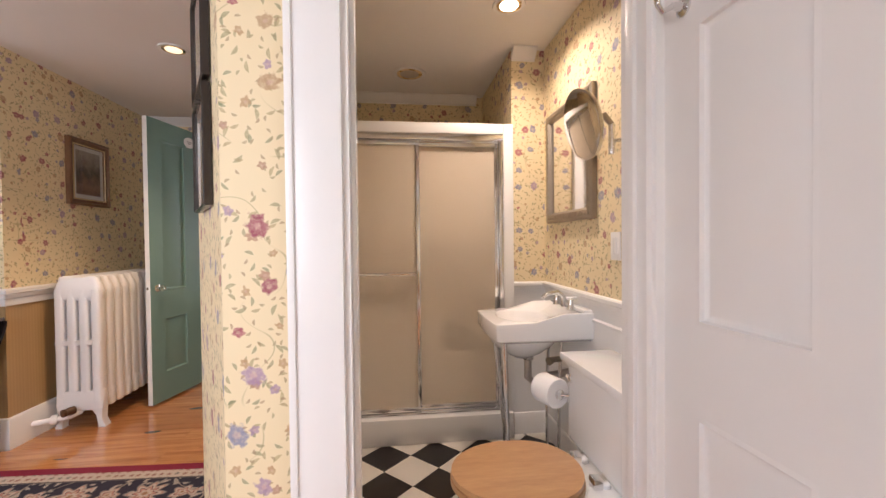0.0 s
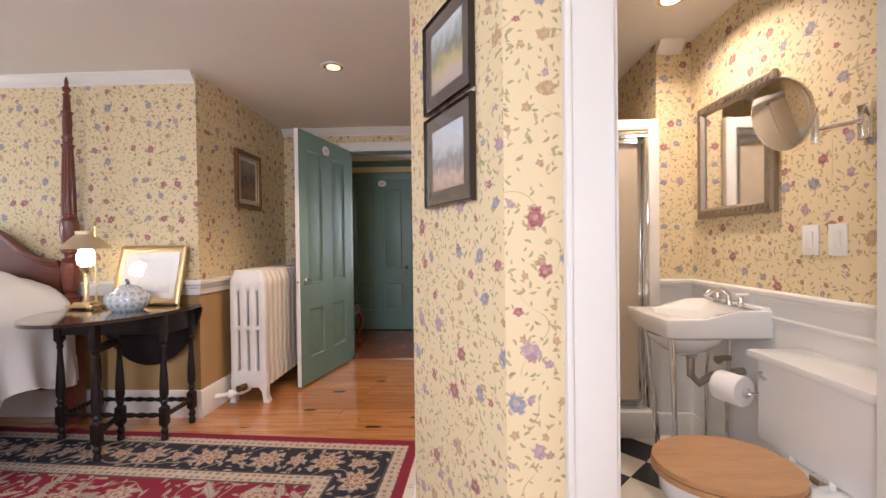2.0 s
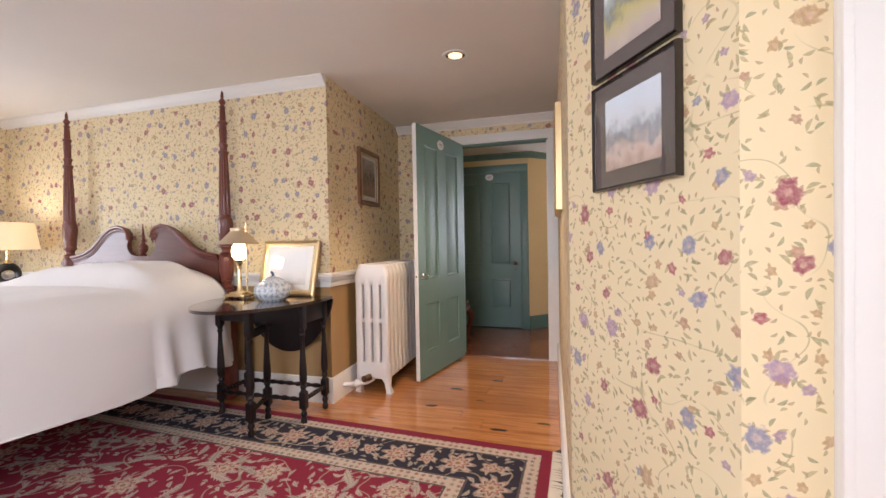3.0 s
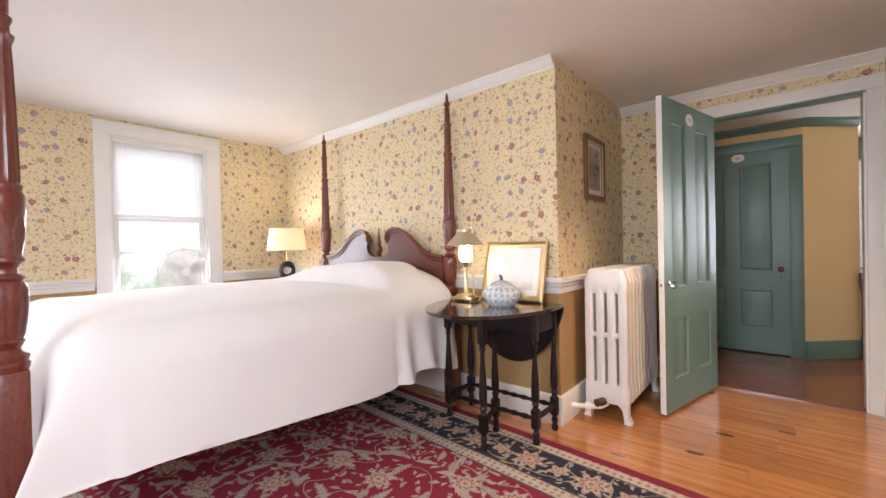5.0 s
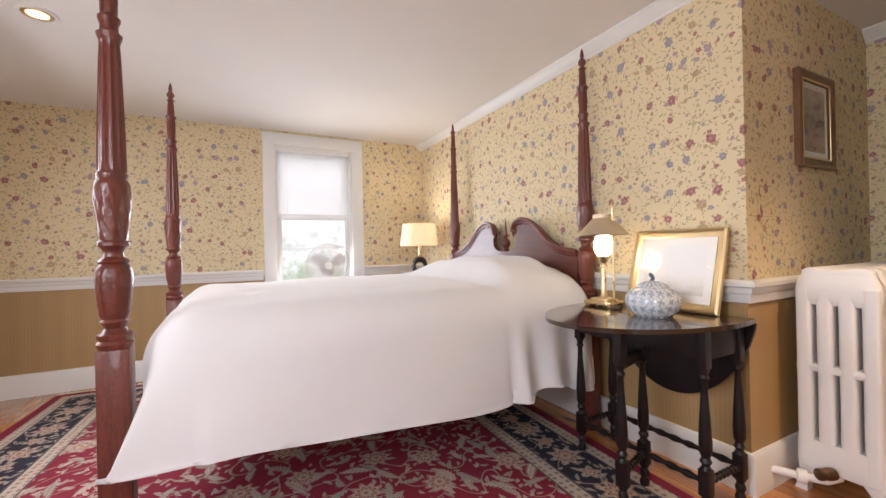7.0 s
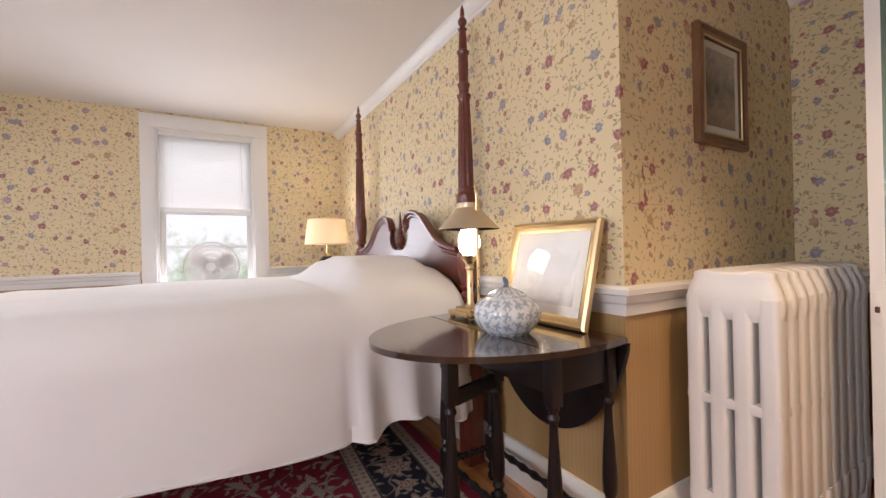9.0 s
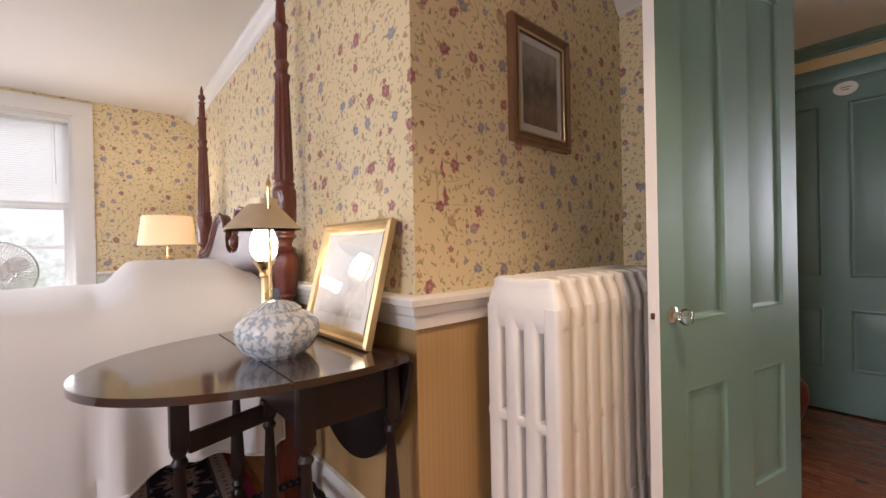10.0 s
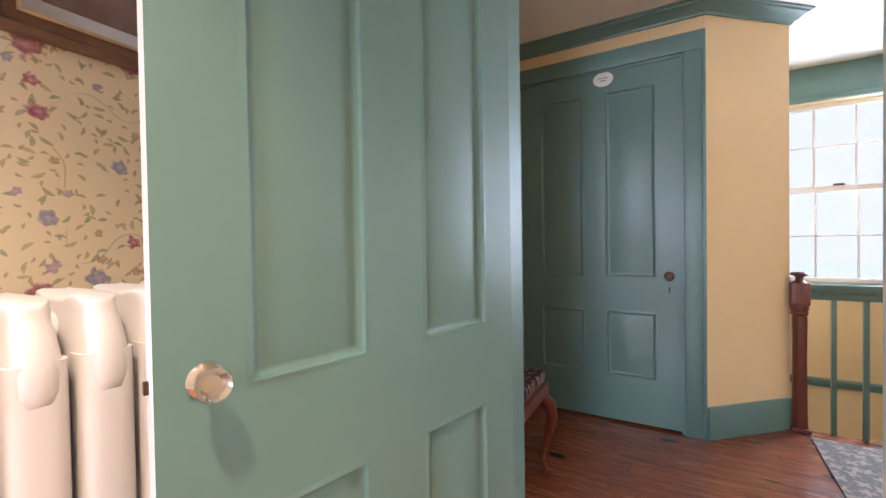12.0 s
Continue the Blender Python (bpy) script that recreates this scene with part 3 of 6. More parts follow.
trim("crown_moulding", ((XW, YA), (XB, YA)), CROWN, TRIM, "white painted crown moulding ending at the wall corner")
trim("crown_moulding", ((XB, YD), (XP, YD)), CROWN, TRIM, "white painted crown moulding over the door")
trim("chair_rail", ((XW + 0.05, YA), (XB, YA), (XB, YD), (-1.678, YD)), CHAIR, TRIM, "white moulded chair rail")
trim("chair_rail", ((XW, YS), (XW, 0.86)), CHAIR, TRIM, "white moulded chair rail")
trim("chair_rail", ((XW, 1.89), (XW, YA)), CHAIR, TRIM, "white moulded chair rail beside the window")
trim("baseboard", ((XW, YS), (XW, YA), (XB, YA), (XB, YD), (-1.678, YD)), BASE, TRIM, "tall white baseboard")
trim("baseboard", ((XP, YD), (XP, 1.45), ANGLE0, (-0.235, YT)), BASE, TRIM, "tall white baseboard")
trim("baseboard", ((0.63, YT), (XE, YT), (XE, YS), (XW, YS)), BASE, TRIM, "tall white baseboard")
trim("chair_rail", ((XE, YS), (XW, YS)), CHAIR, TRIM, "white moulded chair rail")

# ---- doors and openings ----
def panel_door(name, m, width, height, thick, panels, front, back, edge, label, category="door", kind=""):
    """A framed door. m takes local x along the width, y through the thickness, z up."""
    root = new(name)
    root.matrix_basis = m
    tagged(root, label, category, kind=kind)
    us = sorted({0.0, width, *[p[0] for p in panels], *[p[1] for p in panels]})
    zs = sorted({0.0, height, *[p[2] for p in panels], *[p[3] for p in panels]})
    bm = bmesh.new()

    def quad(cs, slot):
        f = bm.faces.new([bm.verts.new(m @ Vector(c)) for c in cs])
        f.material_index = slot

    for i in range(len(us) - 1):
        for j in range(len(zs) - 1):
            u, z = (us[i] + us[i + 1]) / 2, (zs[j] + zs[j + 1]) / 2
            if any(a < u < b and c < z < d for a, b, c, d in panels):
                continue
            a, b, c, d = us[i], us[i + 1], zs[j], zs[j + 1]
            quad(((a, 0, c), (b, 0, c), (b, 0, d), (a, 0, d)), 0)
            quad(((b, thick, c), (a, thick, c), (a, thick, d), (b, thick, d)), 1)
    for a, b in (((0, 0), (width, 0)), ((width, 0), (width, height)), ((width, height), (0, height)), ((0, height), (0, 0))):
        quad(((a[0], 0, a[1]), (a[0], thick, a[1]), (b[0], thick, b[1]), (b[0], 0, b[1])), 2)
    bmesh.ops.remove_doubles(bm, verts=bm.verts, dist=1e-5)
    part("door_frame", bm, [front, back, edge], root)
    for a, b, c, d in panels:
        bm = bmesh.new()
        for y0, s, slot in ((0.0, 1, 0), (thick, -1, 1)):
            steps = ((0.0, 0.0), (0.010, -0.002), (0.013, 0.007), (0.020, 0.011), (0.026, 0.011), (0.030, 0.010))
            rings = []
            for inset, deep in steps:
                y = y0 + s * deep
                rings.append([bm.verts.new(m @ Vector(p)) for p in ((a + inset, y, c + inset), (b - inset, y, c + inset), (b - inset, y, d - inset), (a + inset, y, d - inset))])
            for r0, r1 in zip(rings, rings[1:]):
                for k in range(4):
                    bm.faces.new((r0[k], r0[(k + 1) % 4], r1[(k + 1) % 4], r1[k])).material_index = slot
            bm.faces.new(rings[-1]).material_index = slot
        part("door_panel", bm, [front, back], root)
    return root


def knob_on(root, m, x, z, stem_mat, ball_mat, y=0.0, side=-1, label=""):
    """A round knob on a rose, at local x, z of the door."""
    turn = m @ Matrix.Translation((x, y, z)) @ Matrix.Rotation(radians(90 if side < 0 else -90), 4, "X")
    rose = part("rose", lathe(((0.026, 0.0), (0.026, 0.003), (0.020, 0.006), (0.011, 0.008), (0.010, 0.022)), 20, turn), stem_mat, root)
    part("door_knob", lathe(((0.009, 0.020), (0.015, 0.024), (0.023, 0.032), (0.024, 0.041), (0.020, 0.050), (0.010, 0.054), (0.001, 0.055)), 12 if ball_mat is CRYSTAL else 24, turn), ball_mat, root, label)


def ellipse(rx, ry, n=32):
    return [(rx * math.cos(2 * math.pi * k / n), ry * math.sin(2 * math.pi * k / n)) for k in range(n)]


def plaque_on(root, m, x, z):
    flat = m @ Matrix.Translation((x, 0.0, z)) @ Matrix.Rotation(radians(90), 4, "X")
    pl = part("number_plaque", prism(ellipse(0.055, 0.042), 0.006, flat, 0.002), PORCELAIN, root, "oval white porcelain plaque")
    for dz, w in ((0.006, 0.05), (-0.008, 0.034)):
        part("lettering", boxed((-w / 2, dz - 0.003, 0.0058), (w / 2, dz + 0.003, 0.0068), 0, flat), LETTER, pl, "small illegible grey lettering")


CRYSTAL = glass("crystal_knob_glass", 0.02, (0.95, 0.93, 0.92), 1.5)
LETTER = paint("grey_lettering", (0.25, 0.24, 0.24), 0.5)
AGED = metal("aged_bronze", (0.16, 0.10, 0.07), 0.35)


def plan_frame(p0, p1, z=0.0):
    """Local x from p0 to p1, local y to the left of that way."""
    d = (Vector(p1) - Vector(p0)).normalized()
    return Matrix(((d.x, -d.y, 0, p0[0]), (d.y, d.x, 0, p0[1]), (0, 0, 1, z), (0, 0, 0, 1)))


four = lambda w, s, mul, z0, z1, z2, z3: [(s, w / 2 - mul / 2, z0, z1), (w / 2 + mul / 2, w - s, z0, z1), (s, w / 2 - mul / 2, z2, z3), (w / 2 + mul / 2, w - s, z2, z3)]
M = plan_frame((-1.747, 3.097), (-1.561, 3.882), 0.022)
green_door = panel_door("bedroom_door", M, 0.845, 2.085, 0.036, [(a, b, c, d) for c, d in ((0.20, 0.620), (0.815, 1.945)) for a, b in ((0.118, 0.350), (0.495, 0.730))], GREEN, WHITE_DOOR, TRIM, "open sage green four-panel door with white edges", "door")
knob_on(green_door, M, 0.062, 0.846, CHROME, CRYSTAL, label="clear faceted glass knob")
plaque_on(green_door, M, 0.40, 1.985)
part("latch_plate", boxed((-0.002, 0.008, 0.80), (0.001, 0.028, 0.90), 0.0005, M), TRIM, green_door)
part("latch_bolt", boxed((-0.008, 0.013, 0.838), (0.0, 0.023, 0.856), 0.002, M), AGED, green_door)
for z in (0.2, 1.75):
    part("hinge", lathe(((0.006, z), (0.007, z + 0.003), (0.007, z + 0.087), (0.006, z + 0.09)), 12, M @ Matrix.Translation((0.848, 0.03, 0))), AGED, green_door)

M = plan_frame((-2.005, 5.340), (-1.105, 5.340), 0.012)
hall_door = panel_door("hall_door", M, 0.90, 2.035, 0.04, four(0.90, 0.125, 0.115, 0.255, 0.64, 0.83, 1.91), TEAL, TEAL, TEAL, "closed teal green four-panel hall door with oval plaque")
knob_on(hall_door, M, 0.835, 0.845, AGED, AGED, label="dark bronze knob")
plaque_on(hall_door, M, 0.505, 1.985)
part("keyhole", boxed((0.831, -0.003, 0.755), (0.839, 0.001, 0.785), 0.001, M), BLACK, hall_door)
for z in (0.25, 1.72):
    part("hinge", lathe(((0.007, z), (0.008, z + 0.003), (0.008, z + 0.087), (0.007, z + 0.09)), 12, M @ Matrix.Translation((-0.006, -0.006, 0))), TEAL, hall_door)

M = plan_frame((0.652, 0.925), (0.652, 0.165), 0.012) 
bath_door = panel_door("bathroom_door", M, 0.76, 2.03, 0.036, [(0.118, 0.37, 0.20, 0.79), (0.47, 0.65, 0.20, 0.79), (0.118, 0.37, 0.985, 1.635), (0.47, 0.65, 0.985, 1.635)], WHITE_DOOR, WHITE_DOOR, TRIM, "white painted panelled bathroom door standing wide open")
part("robe_hook", tube(((0.655, 0.845, 1.70), (0.625, 0.845, 1.70), (0.600, 0.845, 1.685), (0.590, 0.845, 1.700), (0.588, 0.845, 1.722)), [0.014, 0.007, 0.006, 0.006, 0.009]), CHROME, bath_door, "chrome robe hook")
part("hook_plate", lathe(((0.022, 0.0), (0.022, 0.004), (0.014, 0.008)), 20, pose(0.652, 0.845, 1.70, 0, -90, 0)), CHROME, bath_door)


def casing(name, x0, x1, ztop, width, y, out, material, label, depth=0.10, lining=(None, None), stops=True):
    """Door casing on a wall along x: two legs, a head and the jamb lining."""
    root = thing(name, (x0, y, 0), label, "door frame", kind="structure")
    lo, hi = sorted((y, y + out * 0.020))
    for a, b in ((x0 - width, x0), (x1, x1 + width)):
        bm = boxed((a, lo, 0), (b, hi, ztop), 0.003)
        e0, e1 = sorted((y + out * 0.018, y + out * 0.028))
        box(bm, ((a, e0, 0) if a < x0 else (b - 0.016, e0, 0)), ((a + 0.016, e1, ztop) if a < x0 else (b, e1, ztop)), 0.003)
        part("casing_leg", bm, material, root)
    part("casing_head", boxed((x0 - width, lo, ztop + 0.001), (x1 + width, hi, ztop + width), 0.003), material, root)
    j0, j1 = sorted((y + out * 0.004, y - out * (depth + 0.004)))
    for (a, b), lm in zip(((x0, x0 + 0.014), (x1 - 0.014, x1)), lining):
        part("jamb", boxed((a, j0, 0), (b, j1, ztop - 0.014)), lm or TRIM, root)
    part("head_jamb", boxed((x0, j0, ztop - 0.014), (x1, j1, ztop)), lining[0] or TRIM, root)
    mid = (j0 + j1) / 2
    for a, b in () if not stops else ((x0 + 0.014, x0 + 0.026), (x1 - 0.026, x1 - 0.014)):
        part("door_stop", boxed((a, mid - 0.016, 0), (b, mid + 0.016, ztop - 0.014), 0.002), TRIM, root)
    return root


casing("bedroom_door_frame", -1.589, -0.735, 2.115, 0.088, YD, -1, TRIM, "white painted door casing", lining=(GREEN, TRIM), stops=False)
casing("bathroom_door_frame", -0.105, 0.63, 2.06, 0.118, YT, -1, TRIM, "white painted bathroom door casing")
single("strike_plate", boxed((-0.0925, 0.965, 0.84), (-0.0905, 0.990, 0.92), 0.0008), AGED, "small worn brass strike plate on the jamb", "strike plate")
slab("threshold", (-1.575, YD - 0.004, -0.02), (-0.749, YD + 0.12, 0.012), HALL_PINE, "worn wooden door threshold", "threshold")

# ---- window in the west wall ----
win = thing("window_1", (XW, 1.37, 0.74), "white double-hung window with half-lowered blind", "window", kind="structure")
for a, b in ((0.872, 0.98), (1.76, 1.886)):
    part("window_casing", boxed((XW, a, 0.76), (XW + 0.022, b, 2.20), 0.003), TRIM, win)
part("window_casing", boxed((XW, 0.872, 2.201), (XW + 0.022, 1.886, 2.318), 0.003), TRIM, win)
part("window_sill", boxed((XW - 0.10, 0.85, 0.735), (XW + 0.05, 1.91, 0.758), 0.004), TRIM, win)
for a, b in ((0.98, 1.0), (1.74, 1.76)):
    part("window_jamb", boxed((XW - 0.14, a, 0.76), (XW, b, 2.20)), TRIM, win)
part("window_jamb", boxed((XW - 0.14, 1.0, 2.18), (XW, 1.74, 2.20)), TRIM, win)
for x0, z0, z1 in ((XW - 0.075, 0.76, 1.49), (XW - 0.11, 1.45, 2.18)):
    sash = part("sash", boxed((x0, 1.0, z0), (x0 + 0.03, 1.74, z0 + 0.05), 0.003), TRIM, win)
    part("sash_rail", boxed((x0, 1.0, z1 - 0.04), (x0 + 0.03, 1.74, z1), 0.003), TRIM, sash)
    for a, b in ((1.0, 1.045), (1.695, 1.74)):
        part("sash_stile", boxed((x0, a, z0 + 0.05), (x0 + 0.03, b, z1 - 0.04), 0.003), TRIM, sash)
    pane = part("pane", boxed((x0 + 0.013, 1.045, z0 + 0.05), (x0 + 0.017, 1.695, z1 - 0.04)), PANE, sash)
    pane.visible_shadow = False
part("screen_rail", boxed((XW - 0.135, 1.0, 1.135), (XW - 0.115, 1.74, 1.165), 0.002), TRIM, win)

blind = thing("window_blind", (XW - 0.02, 1.37, 2.17), "white horizontal mini blind lowered halfway over the window", "blind")
part("head_rail", boxed((XW - 0.036, 1.003, 2.145), (XW - 0.004, 1.737, 2.178), 0.003), TRIM, blind)
slat_mesh = None
for k in range(38):
    z = 2.135 - k * 0.0168
    if slat_mesh is None:
        slat = part("slat", boxed((-0.012, -0.364, -0.0006), (0.012, 0.364, 0.0006), 0, Matrix.Identity(4)), BLIND, None, smooth=False)
        slat_mesh = slat.data
    else:
        slat = new("slat", slat_mesh)
    slat.parent = blind
    slat.matrix_basis = Matrix.Translation((0.0, 0.0, z - 2.17)) @ Matrix.Rotation(radians(47), 4, "Y")
part("bottom_rail", boxed((XW - 0.032, 1.006, 1.485), (XW - 0.010, 1.734, 1.502), 0.003), TRIM, blind)
for y in (1.10, 1.64):
    part("cord", tube(((XW - 0.007, y, 2.15), (XW - 0.007, y, 1.50)), 0.001, 5), TRIM, blind)
part("wand", tube(((XW - 0.003, 1.655, 2.14), (XW - 0.002, 1.66, 1.65)), 0.003, 6), TRIM, blind)


def outside(name, strength, green):
    g = Nodes(name)
    p = g.coord()
    s = g.add("ShaderNodeSeparateXYZ", {0: p})
    leaves = g.noise(p, 3.2, 8.0, 0.7)
    clump = g.noise(p, 1.1, 3.0)
    f = g.math("SUBTRACT", g.math("ADD", leaves, g.math("MULTIPLY", clump, 0.6)), g.math("MULTIPLY_ADD", s.outputs[2], 0.22, 0.10))
    tree = g.ramp(f, ((0.40, (1.0, 1.0, 1.0)), (0.52, (0.76, 0.80, 0.70)), (0.72, (0.42, 0.50, 0.34))))
    col = g.mix(green, (1.0, 1.0, 1.0), tree)
    return g.done((0, 0, 0), 1.0, Emission_Color=col, Emission_Strength=strength)


single("backdrop_west", boxed((-12.0, -6, -2.5), (-11.98, 8, 7)), outside("bright_garden", 0.95, 1.0), "overexposed garden foliage and pale sky beyond the window", "backdrop", kind="structure")
single("backdrop_hall", boxed((-6, 11.98, -3), (7, 12.0, 7)), outside("bright_sky", 0.42, 0.05), "overexposed white sky beyond the hall window", "backdrop", kind="structure")

# south windows behind the walk
for k, wx in enumerate((-1.4, -4.0)):
    w = thing("window_%d" % (k + 2), (wx, YS, 0.75), "white double-hung window with clear panes", "window", kind="structure")
    for a, b in ((wx - 0.56, wx - 0.45), (wx + 0.45, wx + 0.56)):
        part("window_casing", boxed((a, YS, 0.75), (b, YS + 0.022, 2.15), 0.003), TRIM, w)
    part("window_casing", boxed((wx - 0.56, YS, 2.151), (wx + 0.56, YS + 0.022, 2.26), 0.003), TRIM, w)
    part("window_sill", boxed((wx - 0.58, YS - 0.1, 0.72), (wx + 0.58, YS + 0.05, 0.749), 0.004), TRIM, w)
    for z in (0.77, 1.43, 2.13):
        part("sash_rail", boxed((wx - 0.45, YS - 0.06, z - 0.02), (wx + 0.45, YS - 0.03, z + 0.02), 0.003), TRIM, w)

w = thing("window_4", (XE, -0.35, 0.75), "white double-hung window with clear panes", "window", kind="structure")
for a, b in ((-0.91, -0.80), (0.10, 0.21)):
    part("window_casing", boxed((XE - 0.022, a, 0.75), (XE, b, 2.15), 0.003), TRIM, w)
part("window_casing", boxed((XE - 0.022, -0.91, 2.151), (XE, 0.21, 2.26), 0.003), TRIM, w)
part("window_sill", boxed((XE - 0.05, -0.93, 0.72), (XE + 0.1, 0.23, 0.749), 0.004), TRIM, w)
for z in (0.77, 1.43, 2.13):
    part("sash_rail", boxed((XE + 0.03, -0.80, z - 0.02), (XE + 0.06, 0.10, z + 0.02), 0.003), TRIM, w)

def bump01(t):
    t = max(0.0, min(1.0, t))
    return t * t * (3 - 2 * t)


# ---- bed ----
BED = plan_frame((-3.865, 2.505), (-2.865, 2.505 + 0.013))
POST = ((0.046, 0.792), (0.050, 0.800), (0.052, 0.812), (0.046, 0.822), (0.050, 0.832), (0.050, 0.842), (0.036, 0.850), (0.030, 0.862), (0.036, 0.875), (0.041, 0.884), (0.036, 0.893),
        (0.040, 0.905), (0.046, 0.95), (0.050, 1.00), (0.051, 1.04), (0.046, 1.066), (0.038, 1.076), (0.045, 1.084), (0.040, 1.092), (0.029, 1.100), (0.027, 1.115), (0.034, 1.130), (0.045, 1.138), (0.045, 1.148),
        (0.039, 1.156), (0.041, 1.18), (0.047, 1.24), (0.050, 1.30), (0.049, 1.345), (0.042, 1.360), (0.044, 1.368), (0.044, 1.378), (0.038, 1.384), (0.0405, 1.392), (0.0385, 1.50), (0.036, 1.60), (0.031, 1.76), (0.028, 1.82),
        (0.035, 1.842), (0.036, 1.850), (0.026, 1.858), (0.024, 1.88), (0.030, 1.898), (0.030, 1.906), (0.022, 1.915), (0.022, 1.93), (0.0215, 2.00), (0.020, 2.05), (0.026, 2.062), (0.026, 2.070), (0.018, 2.078), (0.016, 2.15),
        (0.013, 2.172), (0.020, 2.182), (0.013, 2.190), (0.010, 2.198), (0.018, 2.212), (0.019, 2.225), (0.012, 2.240), (0.007, 2.248), (0.010, 2.258), (0.007, 2.285), (0.002, 2.305))


def flute(a, z):
    if 1.39 < z < 1.83 or 1.93 < z < 2.05:
        return 1.0 - 0.13 * abs(math.cos(a * 6.0))
    if 0.90 < z < 1.06:
        leafy = abs(math.sin(a * 4.0))
        return 0.97 + 0.06 * leafy ** 0.6 + 0.014 * math.sin(z * 230 + 6 * leafy)
    if 1.16 < z < 1.345:
        return 1.0 + 0.040 * math.sin(a * 6.0) * math.sin((z - 1.16) * 34) + 0.018 * math.cos(a * 12.0 + z * 90)
    return 1.0


bed = new("four_poster_bed")
bed.matrix_basis = BED
tagged(bed, "carved mahogany four-poster bed with broken-pediment headboard", "bed")
dense = []
for (r0, z0), (r1, z1) in zip(POST, POST[1:]):
    n = max(1, round((z1 - z0) / (0.007 if 0.9 < z0 < 1.34 else 0.03)))
    dense += [(r0 + (r1 - r0) * k / n, z0 + (z1 - z0) * k / n) for k in range(n)]
dense = [(r * (1.0 + 0.22 * bump01((z - 1.84) / 0.2)), z) for r, z in dense + [POST[-1]]]
for px, py in ((0.797, 0.0), (-0.797, 0.0), (0.815, -2.258), (-0.815, -2.258)):
    m = BED @ Matrix.Translation((px, py, 0))
    bm = lathe(dense, 48, m, wave=flute)
    post = part("bedpost", bm, MAHOGANY, bed)
    part("post_block", boxed((-0.046, -0.046, 0.0), (0.046, 0.046, 0.794), 0.008, m), MAHOGANY, post)
right = [(0.745, 1.075), (0.66, 1.085), (0.58, 1.105), (0.50, 1.145), (0.43, 1.205), (0.36, 1.265), (0.29, 1.303), (0.22, 1.315), (0.16, 1.300), (0.125, 1.262), (0.118, 1.222), (0.140, 1.198), (0.150, 1.160), (0.140, 1.115), (0.105, 1.085), (0.055, 1.072)]
outline = [(-0.745, 0.45), (0.745, 0.45)] + right + [(-x, z) for x, z in reversed(right)]
hm = BED @ Matrix.Translation((0, 0.018, 0)) @ Matrix.Rotation(radians(90), 4, "X")
part("headboard", prism(outline, 0.036, hm, 0.004), HEADWOOD, bed, "polished headboard with swan-neck pediment")
for s in (1, -1):
    curve = [(s * x, z) for x, z in right[:11]]
    bm = bmesh.new()
    for off, dz, r in ((-0.030, 0.0, 0.013), (-0.022, -0.022, 0.010), (-0.018, -0.038, 0.006)):
        tube([BED @ Vector((x * (1 if abs(x) > 0.2 else 1), off, z + dz)) for x, z in curve], r, 8, bm)
    part("pediment_moulding", bm, MAHOGANY, bed)
    part("scroll_rosette", lathe(((0.024, 0.0), (0.026, 0.006), (0.018, 0.014), (0.010, 0.020), (0.002, 0.022)), 16, BED @ Matrix.Translation((s * 0.132, -0.018, 1.232)) @ Matrix.Rotation(radians(90), 4, "X")), MAHOGANY, bed)
part("headboard_finial", lathe(((0.020, 1.068), (0.024, 1.085), (0.014, 1.098), (0.030, 1.118), (0.034, 1.145), (0.022, 1.170), (0.012, 1.182), (0.018, 1.195), (0.010, 1.210), (0.013, 1.235), (0.008, 1.270), (0.002, 1.335)), 20, BED), MAHOGANY, bed)
for s in (1, -1):
    part("side_rail", boxed((s * 0.80 - 0.016, -2.20, 0.34), (s * 0.80 + 0.016, -0.03, 0.50), 0.004, BED), MAHOGANY, bed)
part("foot_rail", boxed((-0.79, -2.25, 0.34), (0.79, -2.22, 0.50), 0.004, BED), MAHOGANY, bed)
part("box_spring", boxed((-0.74, -2.12, 0.46), (0.74, -0.04, 0.66), 0.03, BED), SHEET, bed)
part("mattress", boxed((-0.75, -2.12, 0.665), (0.75, -0.04, 0.85), 0.09, BED), SHEET, bed)


